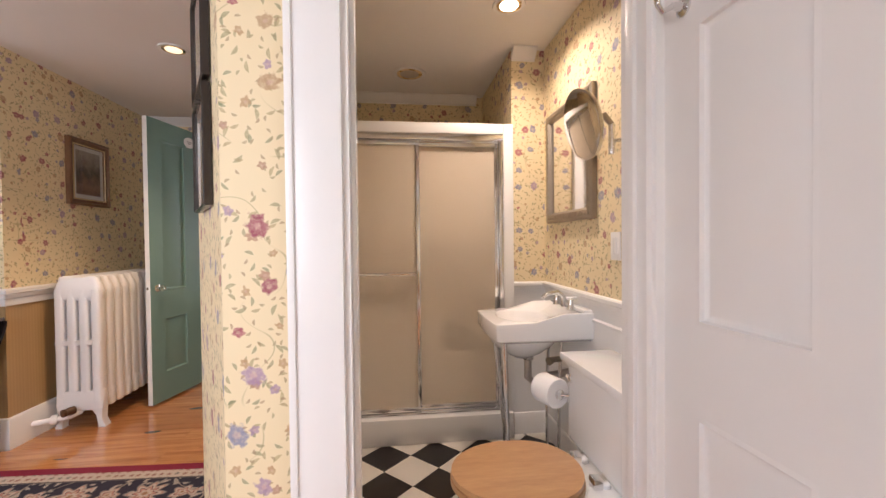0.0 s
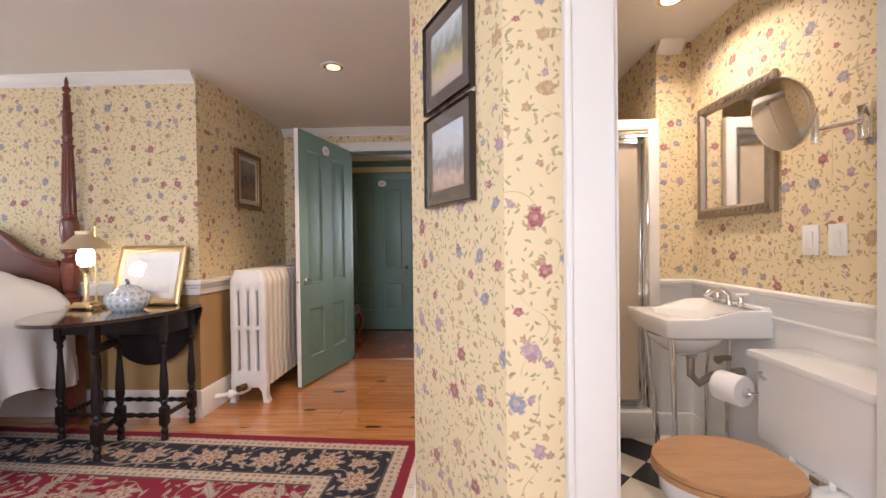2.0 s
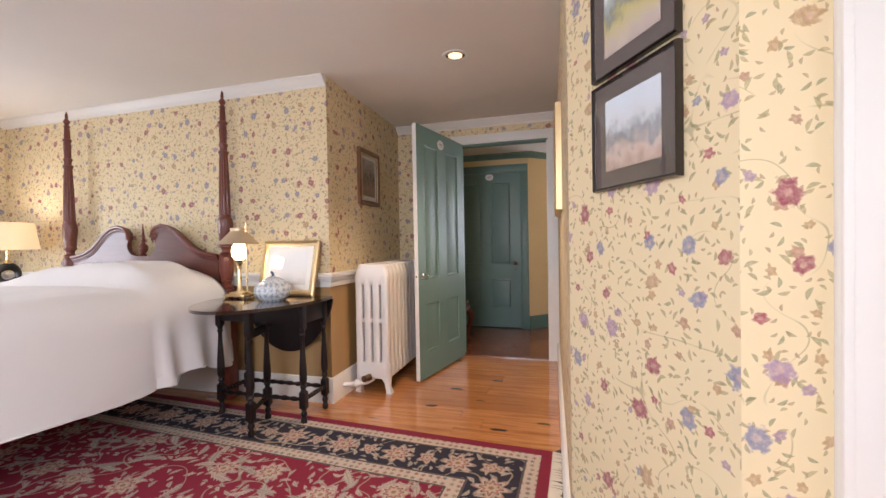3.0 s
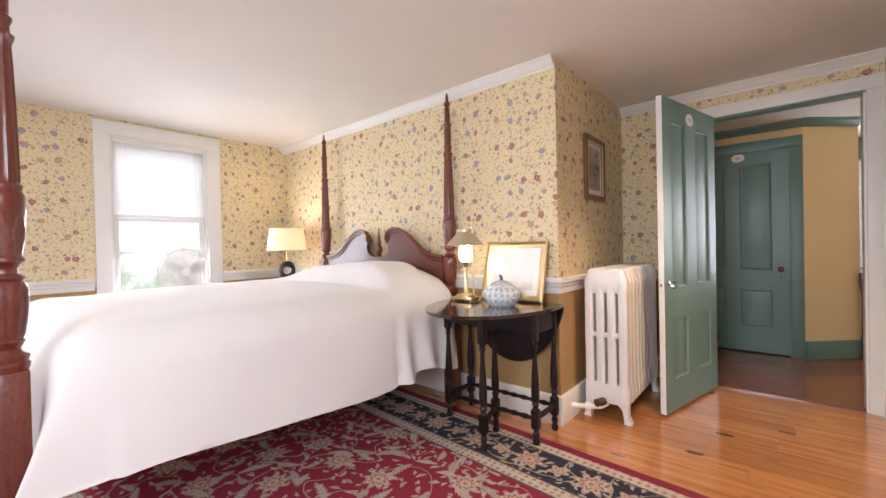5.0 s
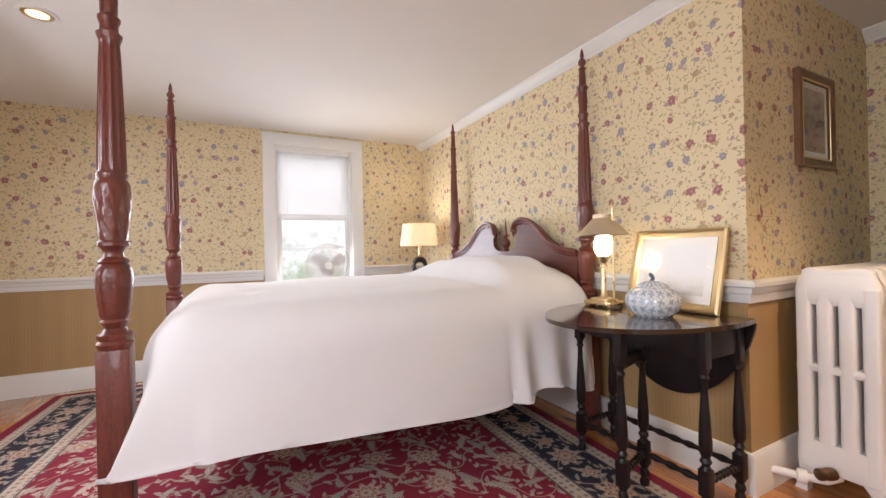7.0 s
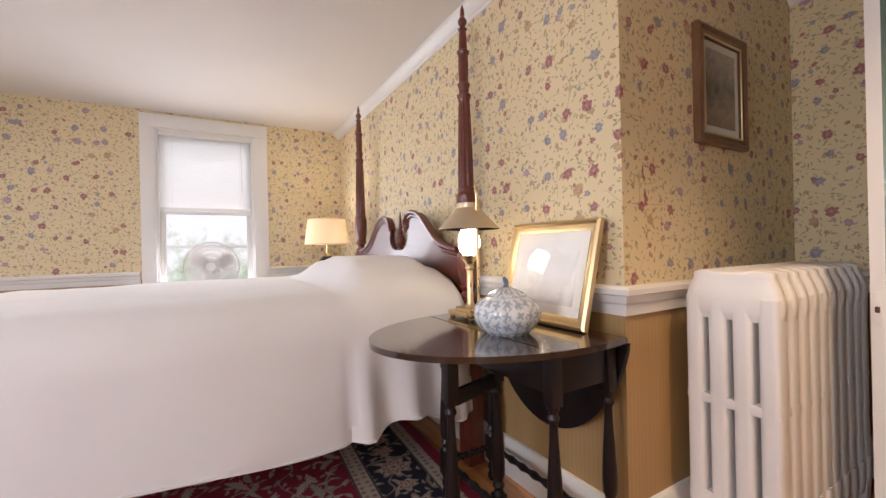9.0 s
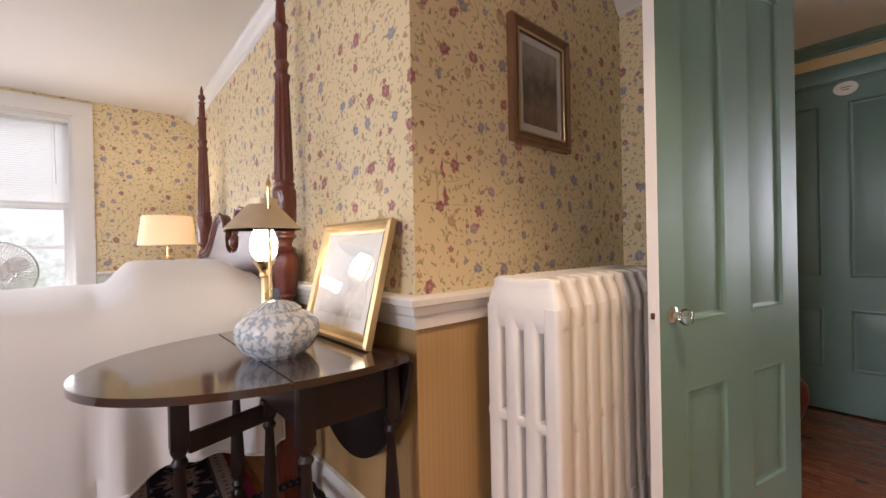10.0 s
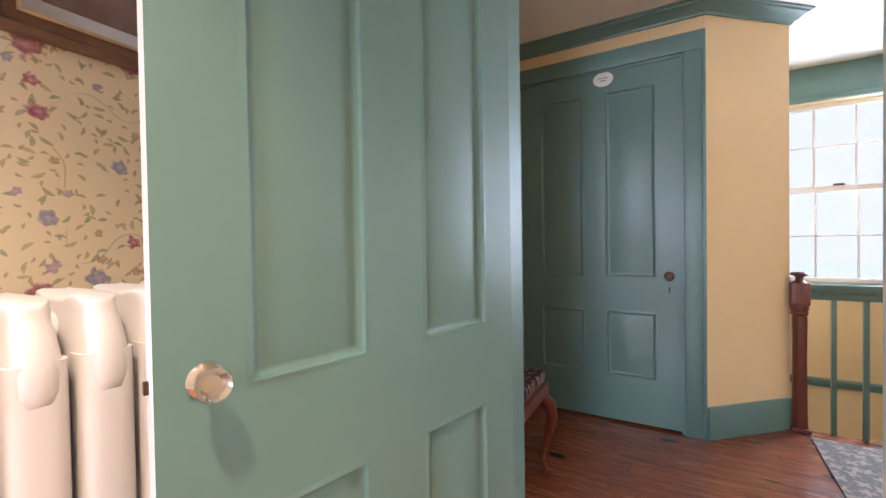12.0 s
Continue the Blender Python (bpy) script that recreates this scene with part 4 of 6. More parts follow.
def coverlet():
    """A coverlet laid over the mattress and pillows, hanging down at both sides and the foot."""
    hw, y_head, y_foot, top, rad = 0.870, -0.055, -2.205, 0.896, 0.19
    na, nb = 120, 110
    drop = 0.66
    bm = bmesh.new()
    grid = []
    for i in range(na + 1):
        a = -(hw + drop) + 2 * (hw + drop) * i / na
        row = []
        for j in range(nb + 1):
            b = j / nb * ((y_head - y_foot) + drop)
            y = y_head - b
            over_b = max(0.0, (y_foot + rad) - y)
            over_a = max(0.0, abs(a) - (hw - rad))
            s = 1 if a > 0 else -1
            ta, tb = min(over_a / rad, math.pi / 2), min(over_b / rad, math.pi / 2)
            ha, hb = max(0.0, over_a - rad * math.pi / 2), max(0.0, over_b - rad * math.pi / 2)
            x = s * (min(abs(a), hw - rad) + rad * math.sin(ta)) if over_a else a
            yy = (y_foot + rad - rad * math.sin(tb)) if over_b else y
            fall = max(rad * (1 - math.cos(ta)) + ha, rad * (1 - math.cos(tb)) + hb)
            z = top - fall
            # pillows under the cover, and the tuck before them
            mid = bump01((y + 0.625) / 0.13) * (1 - 0.45 * bump01((y + 0.20) / 0.14))
            side = 1.04 * bump01((0.87 - abs(x)) / 0.42) if x > 0 else bump01((0.84 + x) / 0.85)
            dip = 1 - 0.16 * math.exp(-((x + 0.02) / 0.10) ** 2)
            z += 0.136 * mid * side * dip * (1 if fall < 0.2 else max(0.0, 1 - (fall - 0.2) * 4))
            z -= 0.022 * math.exp(-((y + 0.632) / 0.020) ** 2) * side
            z += 0.010 * noise.noise((x * 2.2, y * 2.2, 3.1)) + 0.005 * noise.noise((x * 6, y * 4.5, 1.7)) + 0.0025 * noise.noise((x * 15, y * 9, 4.2)) + 0.010 * (1 - (x / hw) ** 2)
            z = z - 0.006 * bump01((-y - 1.2) / 1.0)
            # folds in the hanging cloth
            if fall > rad * 0.7:
                k = min(1.0, (fall - rad * 0.7) / 0.4)
                near_head = bump01((y + 0.66) / 0.10)
                wave = math.sin(y * 5.2 + 1.5 * noise.noise((y * 1.3, 0, s))) * 0.014 * (1 - near_head)
                wave += near_head * (0.036 * math.sin(y * 30 + 1.2 * noise.noise((y * 5, z, s))) + 0.022)
                if over_a:
                    x += s * k * (0.026 + wave + 0.012 * noise.noise((y * 3, z * 3, 7)))
                    x -= s * 0.020 * k * math.exp(-((y + 0.645) / 0.020) ** 2)
                if over_b:
                    yy -= k * (0.004 + 0.008 * math.sin(x * 12))
            # the hem rises a little towards the head
            hem = 0.368 - 0.062 * bump01((y + 2.1) / 1.3) + 0.055 * bump01((y + 0.60) / 0.20) * (1 - bump01((y + 0.36) / 0.16)) + 0.004 * math.sin(y * 9)
            # at the foot corners the cloth turns round smoothly and gathers into one flaring fold
            if over_a > 0 and over_b > 0:
                rho, phi = math.hypot(over_a, over_b), math.atan2(over_b, over_a)
                reach = rad * math.sin(min(rho / rad, math.pi / 2))
                fall = rad * (1 - math.cos(min(rho / rad, math.pi / 2))) + max(0.0, rho - rad * math.pi / 2)
                k = max(0.0, min(1.0, (fall - 0.13) / 0.42))
                px, py = hw - rad + reach * math.cos(phi), y_foot + rad - reach * math.sin(phi)
                px += 0.026 * k * max(0.0, math.cos(phi))
                pull = 0.95 * k * math.exp(-((phi - 0.60) / 0.34) ** 2)
                x, yy = s * (px + (0.930 - px) * pull), py + (-2.300 - py) * pull
                z = top - fall - 0.006
                hem = 0.378 + 0.030 * math.exp(-((phi - 0.62) / 0.2) ** 2) + 0.02 * bump01((phi - 0.7) / 0.6)
            row.append(bm.verts.new(BED @ Vector((x, yy, max(z, hem)))))
        grid.append(row)
    for i in range(na):
        for j in range(nb):
            q = (grid[i][j], grid[i + 1][j], grid[i + 1][j + 1], grid[i][j + 1])
            bm.faces.new(q)
    bmesh.ops.remove_doubles(bm, verts=bm.verts, dist=0.0004)
    return bm


spread = coverlet()
hem_line = bmesh.new()
for e in spread.edges:
    if len(e.link_faces) == 1 and max(v.co.z for v in e.verts) < 0.48 and e.calc_length() > 0.002:
        tube([v.co.copy() for v in e.verts], 0.0045, 5, hem_line)
cover = single("coverlet", spread, SHEET, "white woven coverlet over the bed and pillows", "bedspread")
sol = cover.modifiers.new("thickness", "SOLIDIFY")
sol.thickness, sol.offset = 0.006, -1.0
for poly in cover.data.polygons:
    poly.use_smooth = True
cover.data.set_sharp_from_angle(angle=radians(80))
part("hem", hem_line, SHEET, cover, "narrow rolled hem")

# ---- gateleg table ----
TZ = 0.785
table = thing("gateleg_table", (-2.56, 2.375, 0), "dark oval gateleg table with one leaf hanging down", "table")
TA, TB, TW = 0.385, 0.550, 0.160
TCX, TCY = -2.560, 2.375


def oval_slice(y0, y1, n=28):
    pts = []
    for k in range(n + 1):
        y = y0 + (y1 - y0) * k / n
        pts.append((TA * math.sqrt(max(0.0, 1 - (y / TB) ** 2)), y))
    return pts + [(-x, y) for x, y in reversed(pts) if x > 1e-6]


def eased(y0, y1, n=24):
    pts = []
    for k in range(n + 1):
        y = y0 + (y1 - y0) * (1 - math.cos(math.pi * k / n / 2) if y0 < -0.4 else k / n)
        pts.append((TA * math.sqrt(max(0.0, 1 - (y / TB) ** 2)), y))
    return pts + [(-x, y) for x, y in reversed(pts) if x > 1e-6]


part("tabletop", prism(eased(-TW, TW, 8), 0.019, Matrix.Translation((TCX, TCY, TZ - 0.019)), 0.0025), TABLETOP, table, "polished dark tabletop")
part("raised_leaf", prism(eased(-TB, -TW - 0.001), 0.019, Matrix.Translation((TCX, TCY, TZ - 0.019)), 0.0025), TABLETOP, table)
leaf = [(x, -(y + TW)) for x, y in eased(-TB, -TW - 0.001)]
# hanging leaf uses the near-black leg wood, darker than the tabletop
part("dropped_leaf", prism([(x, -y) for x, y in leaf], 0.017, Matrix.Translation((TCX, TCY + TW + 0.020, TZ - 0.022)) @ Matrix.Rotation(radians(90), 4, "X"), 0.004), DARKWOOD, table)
LEG = ((0.013, 0.0), (0.019, 0.008), (0.021, 0.025), (0.014, 0.045), (0.020, 0.060), (0.020, 0.070), (0.013, 0.085), (0.021, 0.098), (0.021, 0.102))
LEG2 = ((0.021, 0.208), (0.014, 0.222), (0.022, 0.238), (0.015, 0.254), (0.023, 0.275), (0.024, 0.32), (0.021, 0.39), (0.014, 0.50), (0.012, 0.555), (0.019, 0.570), (0.013, 0.584), (0.019, 0.597), (0.020, 0.606))


def turned_leg(x, y, top=TZ - 0.020):
    m = Matrix.Translation((x, y, 0))
    leg = part("leg", lathe(LEG, 16, m), DARKWOOD, table)
    bm = lathe(LEG2, 16, m)
    part("turned_shaft", bm, DARKWOOD, leg)
    part("lower_block", boxed((-0.021, -0.021, 0.102), (0.021, 0.021, 0.208), 0.003, m), DARKWOOD, leg)
    part("upper_block", boxed((-0.020, -0.020, 0.606), (0.020, 0.020, top), 0.003, m), DARKWOOD, leg)


def stretcher(p, q, z, name="stretcher"):
    p, q = Vector((*p, z)), Vector((*q, z))
    pts, rad = [], []
    n = 48
    for k in range(n + 1):
        t = k / n
        pts.append(p.lerp(q, t))
        rad.append(0.0105 + 0.006 * (0.5 + 0.5 * math.cos(t * 2 * math.pi * 9)) * (1 if 0.06 < t < 0.94 else 0.3))
    part(name, tube(pts, rad, 10), DARKWOOD, table)


LX0, LX1, LY0, LY1 = -2.890, -2.248, 2.262, 2.508
for x in (LX0, LX1):
    for y in (LY0, LY1):
        turned_leg(x, y)
GATE, PIVOT = (-2.450, 2.030), (-2.520, 2.262)
turned_leg(*GATE)
turned_leg(PIVOT[0], PIVOT[1], 0.645)
for z in (0.155,):
    stretcher((LX0, LY0), (LX1, LY0), z)
    stretcher((LX0, LY1), (LX1, LY1), z)
    stretcher((LX0, LY0), (LX0, LY1), z)
    stretcher((LX1, LY0), (LX1, LY1), z)
    stretcher(GATE, PIVOT, z, "gate_stretcher")
gd = plan_frame(GATE, PIVOT)
part("gate_rail", boxed((0.02, -0.009, 0.585), ((Vector(GATE) - Vector(PIVOT)).length, 0.009, 0.635), 0.003, gd), DARKWOOD, table)
for a, b in (((LX0 + 0.02, LY0 - 0.012, 0.64), (LX1 - 0.02, LY0 + 0.008, TZ - 0.02)), ((LX0 + 0.02, LY1 - 0.008, 0.64), (LX1 - 0.02, LY1 + 0.012, TZ - 0.02)),
             ((LX0 - 0.012, LY0 + 0.02, 0.64), (LX0 + 0.008, LY1 - 0.02, TZ - 0.02)), ((LX1 - 0.008, LY0 + 0.02, 0.64), (LX1 + 0.012, LY1 - 0.02, TZ - 0.02))):
    part("apron", boxed(a, b, 0.003), DARKWOOD, table)

# ---- things on the table ----
lx, ly = -2.790, 2.340
dl = thing("desk_lamp", (lx, ly, TZ), "brass student lamp, lit, with a cone metal shade", "lamp")
m = Matrix.Translation((lx, ly, TZ))
part("base", boxed((-0.085, -0.06, 0.012), (0.085, 0.06, 0.030), 0.004, m), BRASS, dl)
part("base_step", boxed((-0.055, -0.040, 0.030), (0.055, 0.040, 0.045), 0.004, m), BRASS, dl)
for sx in (-0.07, 0.07):
    for sy in (-0.045, 0.045):
        part("foot", lathe(((0.010, 0.0), (0.013, 0.006), (0.009, 0.013)), 12, m @ Matrix.Translation((sx, sy, 0))), BRASS, dl)
part("stem", lathe(((0.026, 0.044), (0.020, 0.054), (0.014, 0.064), (0.013, 0.200), (0.019, 0.208), (0.016, 0.222), (0.022, 0.236), (0.034, 0.252), (0.036, 0.262), (0.030, 0.268)), 20, m), BRASS, dl)
part("chimney_bulb", lathe(((0.026, 0.266), (0.040, 0.282), (0.046, 0.310), (0.044, 0.340), (0.032, 0.372), (0.024, 0.40)), 24, m), BULB, dl, "glowing frosted glass chimney")
sh = lathe(((0.128, 0.372), (0.130, 0.374), (0.070, 0.440), (0.050, 0.462), (0.050, 0.482), (0.046, 0.482), (0.046, 0.462), (0.066, 0.438), (0.126, 0.372)), 40, m)
part("shade", sh, metal("brushed_brass_shade", (0.78, 0.66, 0.48), 0.48), dl, "conical brushed metal shade")
part("side_rod", tube([m @ Vector(p) for p in ((0.062, 0.0, 0.044), (0.062, 0.0, 0.52))], 0.006, 10), BRASS, dl)
part("shade_arm", tube([m @ Vector(p) for p in ((0.062, 0.0, 0.445), (0.049, 0.0, 0.462))], 0.004, 8), BRASS, dl)
part("rod_finial", lathe(((0.006, 0.518), (0.010, 0.528), (0.004, 0.542), (0.001, 0.550)), 12, m @ Matrix.Translation((0.062, 0, 0))), BRASS, dl)


def china():
    g = Nodes("blue_and_white_china")
    p = g.coord()
    s = g.add("ShaderNodeSeparateXYZ", {0: p})
    a = g.math("ARCTAN2", s.outputs[1], s.outputs[0])
    uv = g.add("ShaderNodeCombineXYZ", {0: g.math("MULTIPLY", a, 0.10), 1: s.outputs[2]}).outputs[0]
    x, y, r1, b, c = g.scatter(uv, 29.0, 0.25)
    f, t = g.flower(x, y, 0.0145, 4.0, 0.30)
    x, y, r1, b2, c2 = g.scatter(uv, 48.0, 0.8)
    l = g.leaf(x, y, 0.010, 0.0038)
    m1 = g.math("MAXIMUM", g.math("MULTIPLY", f, 0.66), g.math("MULTIPLY", l, 0.5))
    col = g.mix(m1, (0.68, 0.70, 0.71), g.mix(g.noise(p, 60.0), (0.10, 0.17, 0.32), (0.26, 0.34, 0.46)))
    g.done(col, 0.14)
    g.bsdf.inputs["Coat Weight"].default_value = 0.6
    return g.mat


CHINA = china()
jx, jy = -2.470, 2.275
jar = new("ginger_jar")
jar.matrix_basis = Matrix.Translation((jx, jy, TZ))
tagged(jar, "squat ribbed blue and white china jar with lid", "jar")
rib = lambda a, z: 1.0 + 0.022 * math.cos(a * 16)
jm = Matrix.Translation((jx, jy, TZ))


def local_part(name, bm, material, parent, label=""):
    """A part whose mesh keeps the parent's own coordinates."""
    ob = new(name, mesh_of(bm, name, material))
    ob.parent = parent
    if label:
        ob["label"] = label
    return ob


local_part("body", lathe(((0.070, 0.0), (0.076, 0.005), (0.097, 0.024), (0.110, 0.050), (0.113, 0.070), (0.107, 0.094), (0.090, 0.113), (0.066, 0.125), (0.060, 0.128)), 64, wave=rib), CHINA, jar)
local_part("lid", lathe(((0.066, 0.126), (0.068, 0.131), (0.054, 0.142), (0.030, 0.152), (0.012, 0.157)), 40, wave=rib), CHINA, jar)
local_part("lid_knob", tube([(0, 0, 0.155), (0.004, 0, 0.168), (-0.004, 0, 0.180), (-0.012, 0, 0.188)], [0.011, 0.008, 0.009, 0.005], 10), paint("dark_blue_glaze", (0.10, 0.13, 0.20), 0.2), jar)


def sketch(name, tones, scale, dark=0.0):
    """A faded print: washes of colour with a darker ground."""
    g = Nodes(name)
    p = g.coord("Generated")
    s = g.add("ShaderNodeSeparateXYZ", {0: p})
    h = g.math("MULTIPLY_ADD", g.noise(p, scale, 5.0, 0.65), 0.55, g.math("MULTIPLY", s.outputs[2], 0.55))
    col = g.ramp(h, tones)
    return g.done(col, 0.6)


def picture(name, m, w, h, border, mat_w, frame_mat, print_mat, label, depth=0.025, mat_mat=None, glazed=True, lip=True):
    """A framed picture; local x across, z up, y out of the wall backwards (front at -y)."""
    root = new(name)
    root.matrix_basis = m
    tagged(root, label, "picture")
    prof = ((0.0, 0.0), (0.0, -depth), (border * 0.25, -depth - 0.006), (border * 0.45, -depth * 0.8), (border * 0.75, -depth * 0.75), (border, -depth * 0.45), (border, 0.0))
    names = {"bottom": ((0, 0), (w, 0)), "right": ((w, 0), (w, h)), "top": ((w, h), (0, h)), "left": ((0, h), (0, 0))}
    bm = bmesh.new()
    corners = [(0, 0), (w, 0), (w, h), (0, h)]
    sx = [(1, 1), (-1, 1), (-1, -1), (1, -1)]
    rings = [[bm.verts.new(m @ Vector((c[0] + s[0] * o, y, c[1] + s[1] * o))) for o, y in prof] for c, s in zip(corners, sx)]
    for k in range(4):
        a, b = rings[k], rings[(k + 1) % 4]
        for j in range(len(prof)):
            bm.faces.new((a[j], a[(j + 1) % len(prof)], b[(j + 1) % len(prof)], b[j]))
    part("frame", bm, frame_mat, root)
    part("backing", boxed((border * 0.5, -0.008, border * 0.5), (w - border * 0.5, -0.002, h - border * 0.5), 0, m), mat_mat or TRIM, root, "pale mount")
    e = border + mat_w
    part("print", boxed((e, -0.0095, e), (w - e, -0.0085, h - e), 0, m), print_mat, root, "faded printed picture")
    if glazed:
        pane = part("glass", boxed((border * 0.9, -0.0135, border * 0.9), (w - border * 0.9, -0.0115, h - border * 0.9), 0, m), PANE, root)
        pane.visible_shadow = False
    return root


PALE = sketch("pale_pencil_sketch", ((0.2, (0.50, 0.44, 0.38)), (0.42, (0.68, 0.62, 0.56)), (0.6, (0.66, 0.62, 0.58)), (0.9, (0.70, 0.66, 0.62))), 5.0)
WOODS = sketch("dim_woodland_print", ((0.2, (0.18, 0.09, 0.06)), (0.40, (0.36, 0.21, 0.14)), (0.55, (0.09, 0.07, 0.055)), (0.70, (0.34, 0.27, 0.21)), (0.95, (0.50, 0.43, 0.36))), 5.0)
SHORE = sketch("pale_shore_print", ((0.18, (0.20, 0.12, 0.09)), (0.38, (0.42, 0.30, 0.24)), (0.5, (0.16, 0.16, 0.16)), (0.62, (0.42, 0.41, 0.41)), (0.9, (0.44, 0.48, 0.52))), 4.0)
TOWN = sketch("pale_town_print", ((0.18, (0.28, 0.19, 0.16)), (0.36, (0.40, 0.32, 0.27)), (0.5, (0.40, 0.32, 0.10)), (0.6, (0.14, 0.15, 0.12)), (0.75, (0.40, 0.42, 0.42)), (0.95, (0.48, 0.50, 0.52))), 5.0)
DARKFRAME = paint("black_brown_frame", (0.030, 0.022, 0.018), 0.25, 0.15)
BRONZEFRAME = timber("brown_picture_frame", (0.10, 0.045, 0.022), (0.22, 0.11, 0.055), 0.3, (6, 6, 1), coat=0.3)
lean = Matrix.Translation((-2.755, 2.480, TZ)) @ Matrix.Rotation(radians(-14.5), 4, "X")
picture("gilt_picture", lean, 0.455, 0.398, 0.042, 0.035, GOLD, PALE, "gilt framed pale sketch leaning against the wall on the table", 0.020, paint("cream_mount", (0.74, 0.68, 0.60), 0.7))
m = Matrix.Translation((XB + 0.001, 3.055, 1.475)) @ Matrix.Rotation(radians(90), 4, "Z")
wp = picture("woodland_picture", m, 0.39, 0.475, 0.050, 0.030, BRONZEFRAME, WOODS, "small dim woodland print in a dull gilt wooden frame", 0.026, paint("pale_mount", (0.80, 0.76, 0.70), 0.7))
for lo, hi in (((0.040, -0.024, 0.040), (0.350, -0.018, 0.048)), ((0.040, -0.024, 0.427), (0.350, -0.018, 0.435)), ((0.040, -0.024, 0.048), (0.048, -0.018, 0.427)), ((0.342, -0.024, 0.048), (0.350, -0.018, 0.427))):
    part("gilt_slip", boxed(lo, hi, 0.002, m), GOLD, wp, "bright gilt inner slip")
ad = (Vector(ANGLE0) - Vector((XP, ANGLE1[1]))).normalized()
start = Vector((-0.572, 1.305))
for z, pm, lab in ((1.278, SHORE, "pale shore print in a dark mount and thin black frame"), (1.588, TOWN, "pale street print in a dark mount and thin black frame")):
    m = plan_frame((start.x - ad.y * -0.002, start.y), (start.x + ad.x, start.y + ad.y), z)
    picture("framed_print", m, 0.305, 0.295, 0.010, 0.042, DARKFRAME, pm, lab, 0.014, paint("dark_brown_mount", (0.055, 0.040, 0.034), 0.5))
m = Matrix.Translation((XP - 0.001, 2.98, 1.31)) @ Matrix.Rotation(radians(-90), 4, "Z")
picture("passage_picture", m, 0.70, 0.57, 0.050, 0.05, GOLD, WOODS, "dark print in a pale gilt frame on the passage wall", 0.030)

# ---- radiator ----
rad = thing("radiator", (-2.042, 2.832, 0), "white painted cast-iron column radiator on feet", "radiator")


def soft_ring(bm, z, w, t, power=0.55, crest=0.0, n=24):
    """One rounded-oblong ring of a casting; crest lifts its ends and middle."""
    ring = []
    for k in range(n):
        c, d = math.cos(2 * math.pi * (k + 0.5) / n), math.sin(2 * math.pi * (k + 0.5) / n)
        x = w * math.copysign(abs(c) ** power, c)
        ring.append(bm.verts.new((x, t * math.copysign(abs(d) ** power, d), z + crest * math.cos(x / w * 2.7 * math.pi))))
    return ring


def casting(rows, power=0.55, crest=0.0):
    bm = bmesh.new()
    rings = [soft_ring(bm, z, w, t, power, crest if k >= len(rows) - 2 else 0.0) for k, (z, t, w) in enumerate(rows)]
    n = len(rings[0])
    for r0, r1 in zip(rings, rings[1:]):
        for k in range(n):
            bm.faces.new((r0[k], r0[(k + 1) % n], r1[(k + 1) % n], r1[k]))
    bm.faces.new(rings[0][::-1])
    bm.faces.new(rings[-1])
    return bm


def section_mesh():
    """The head of a section: broad shoulders that draw in to a scalloped top."""
    return casting(((0.828, 0.0230, 0.1080), (0.842, 0.0280, 0.1135), (0.858, 0.0306, 0.1155), (0.885, 0.0310, 0.1158), (0.912, 0.0300, 0.1125), (0.936, 0.0275, 0.1060), (0.954, 0.0255, 0.0985), (0.963, 0.0250, 0.0955), (0.973, 0.0255, 0.0960), (0.981, 0.0240, 0.0930), (0.985, 0.0180, 0.0860)), 0.50, 0.0045)


def base_mesh(feet):
    bm = casting(((0.112, 0.0200, 0.1060), (0.120, 0.0290, 0.1140), (0.150, 0.0310, 0.1165), (0.225, 0.0310, 0.1165), (0.240, 0.0290, 0.1150)), 0.42)
    if feet:
        for s in (-1, 1):
            prism([(s * 0.05, 0.13), (s * 0.115, 0.16), (s * 0.110, 0.10), (s * 0.108, 0.05), (s * 0.122, 0.014), (s * 0.124, 0.0), (s * 0.088, 0.0), (s * 0.088, 0.02), (s * 0.080, 0.08)], 0.044, Matrix.Translation((0, 0.022, 0)) @ Matrix.Rotation(radians(90), 4, "X"), 0, bm)
    return bm


column = mesh_of(casting(((0.15, 0.0310, 0.0240), (0.52, 0.0308, 0.0238), (0.90, 0.0310, 0.0240)), 0.52), "column", RADIATOR)
head_mesh = mesh_of(section_mesh(), "section", RADIATOR)
plain, footed = mesh_of(base_mesh(False), "base_header", RADIATOR), mesh_of(base_mesh(True), "base_header", RADIATOR)
bar_mesh = mesh_of(boxed((-0.112, -0.0290, 0.538), (0.112, 0.0290, 0.572), 0.008), "cross_bar", RADIATOR)
hub_mesh = mesh_of(lathe(((0.030, 0.0), (0.032, 0.004), (0.032, 0.025), (0.030, 0.029)), 16, Matrix.Rotation(radians(-90), 4, "X")), "hub", RADIATOR)
for k in range(10):
    sec = new("section", head_mesh)
    sec.parent = rad
    sec.matrix_basis = Matrix.Translation((0, 0.036 + k * 0.0806, 0)) @ Matrix.Diagonal((1.205, 1.143, 1, 1))
    bits = [("base_header", footed if k in (0, 9) else plain, (0, 0, 0)), ("cross_bar", bar_mesh, (0, 0, 0))]
    if k < 9:
        bits += [("hub", hub_mesh, (0, 0.021, 0.18)), ("hub", hub_mesh, (0, 0.021, 0.925))]
    for nm, me, at in bits:
        bit = new(nm, me)
        bit.parent = sec
        bit.matrix_basis = Matrix.Translation(at)
    for cx in (-0.0885, -0.0295, 0.0295, 0.0885):
        col_ob = new("column", column)
        col_ob.parent = sec
        col_ob.matrix_basis = Matrix.Translation((cx, 0, 0))
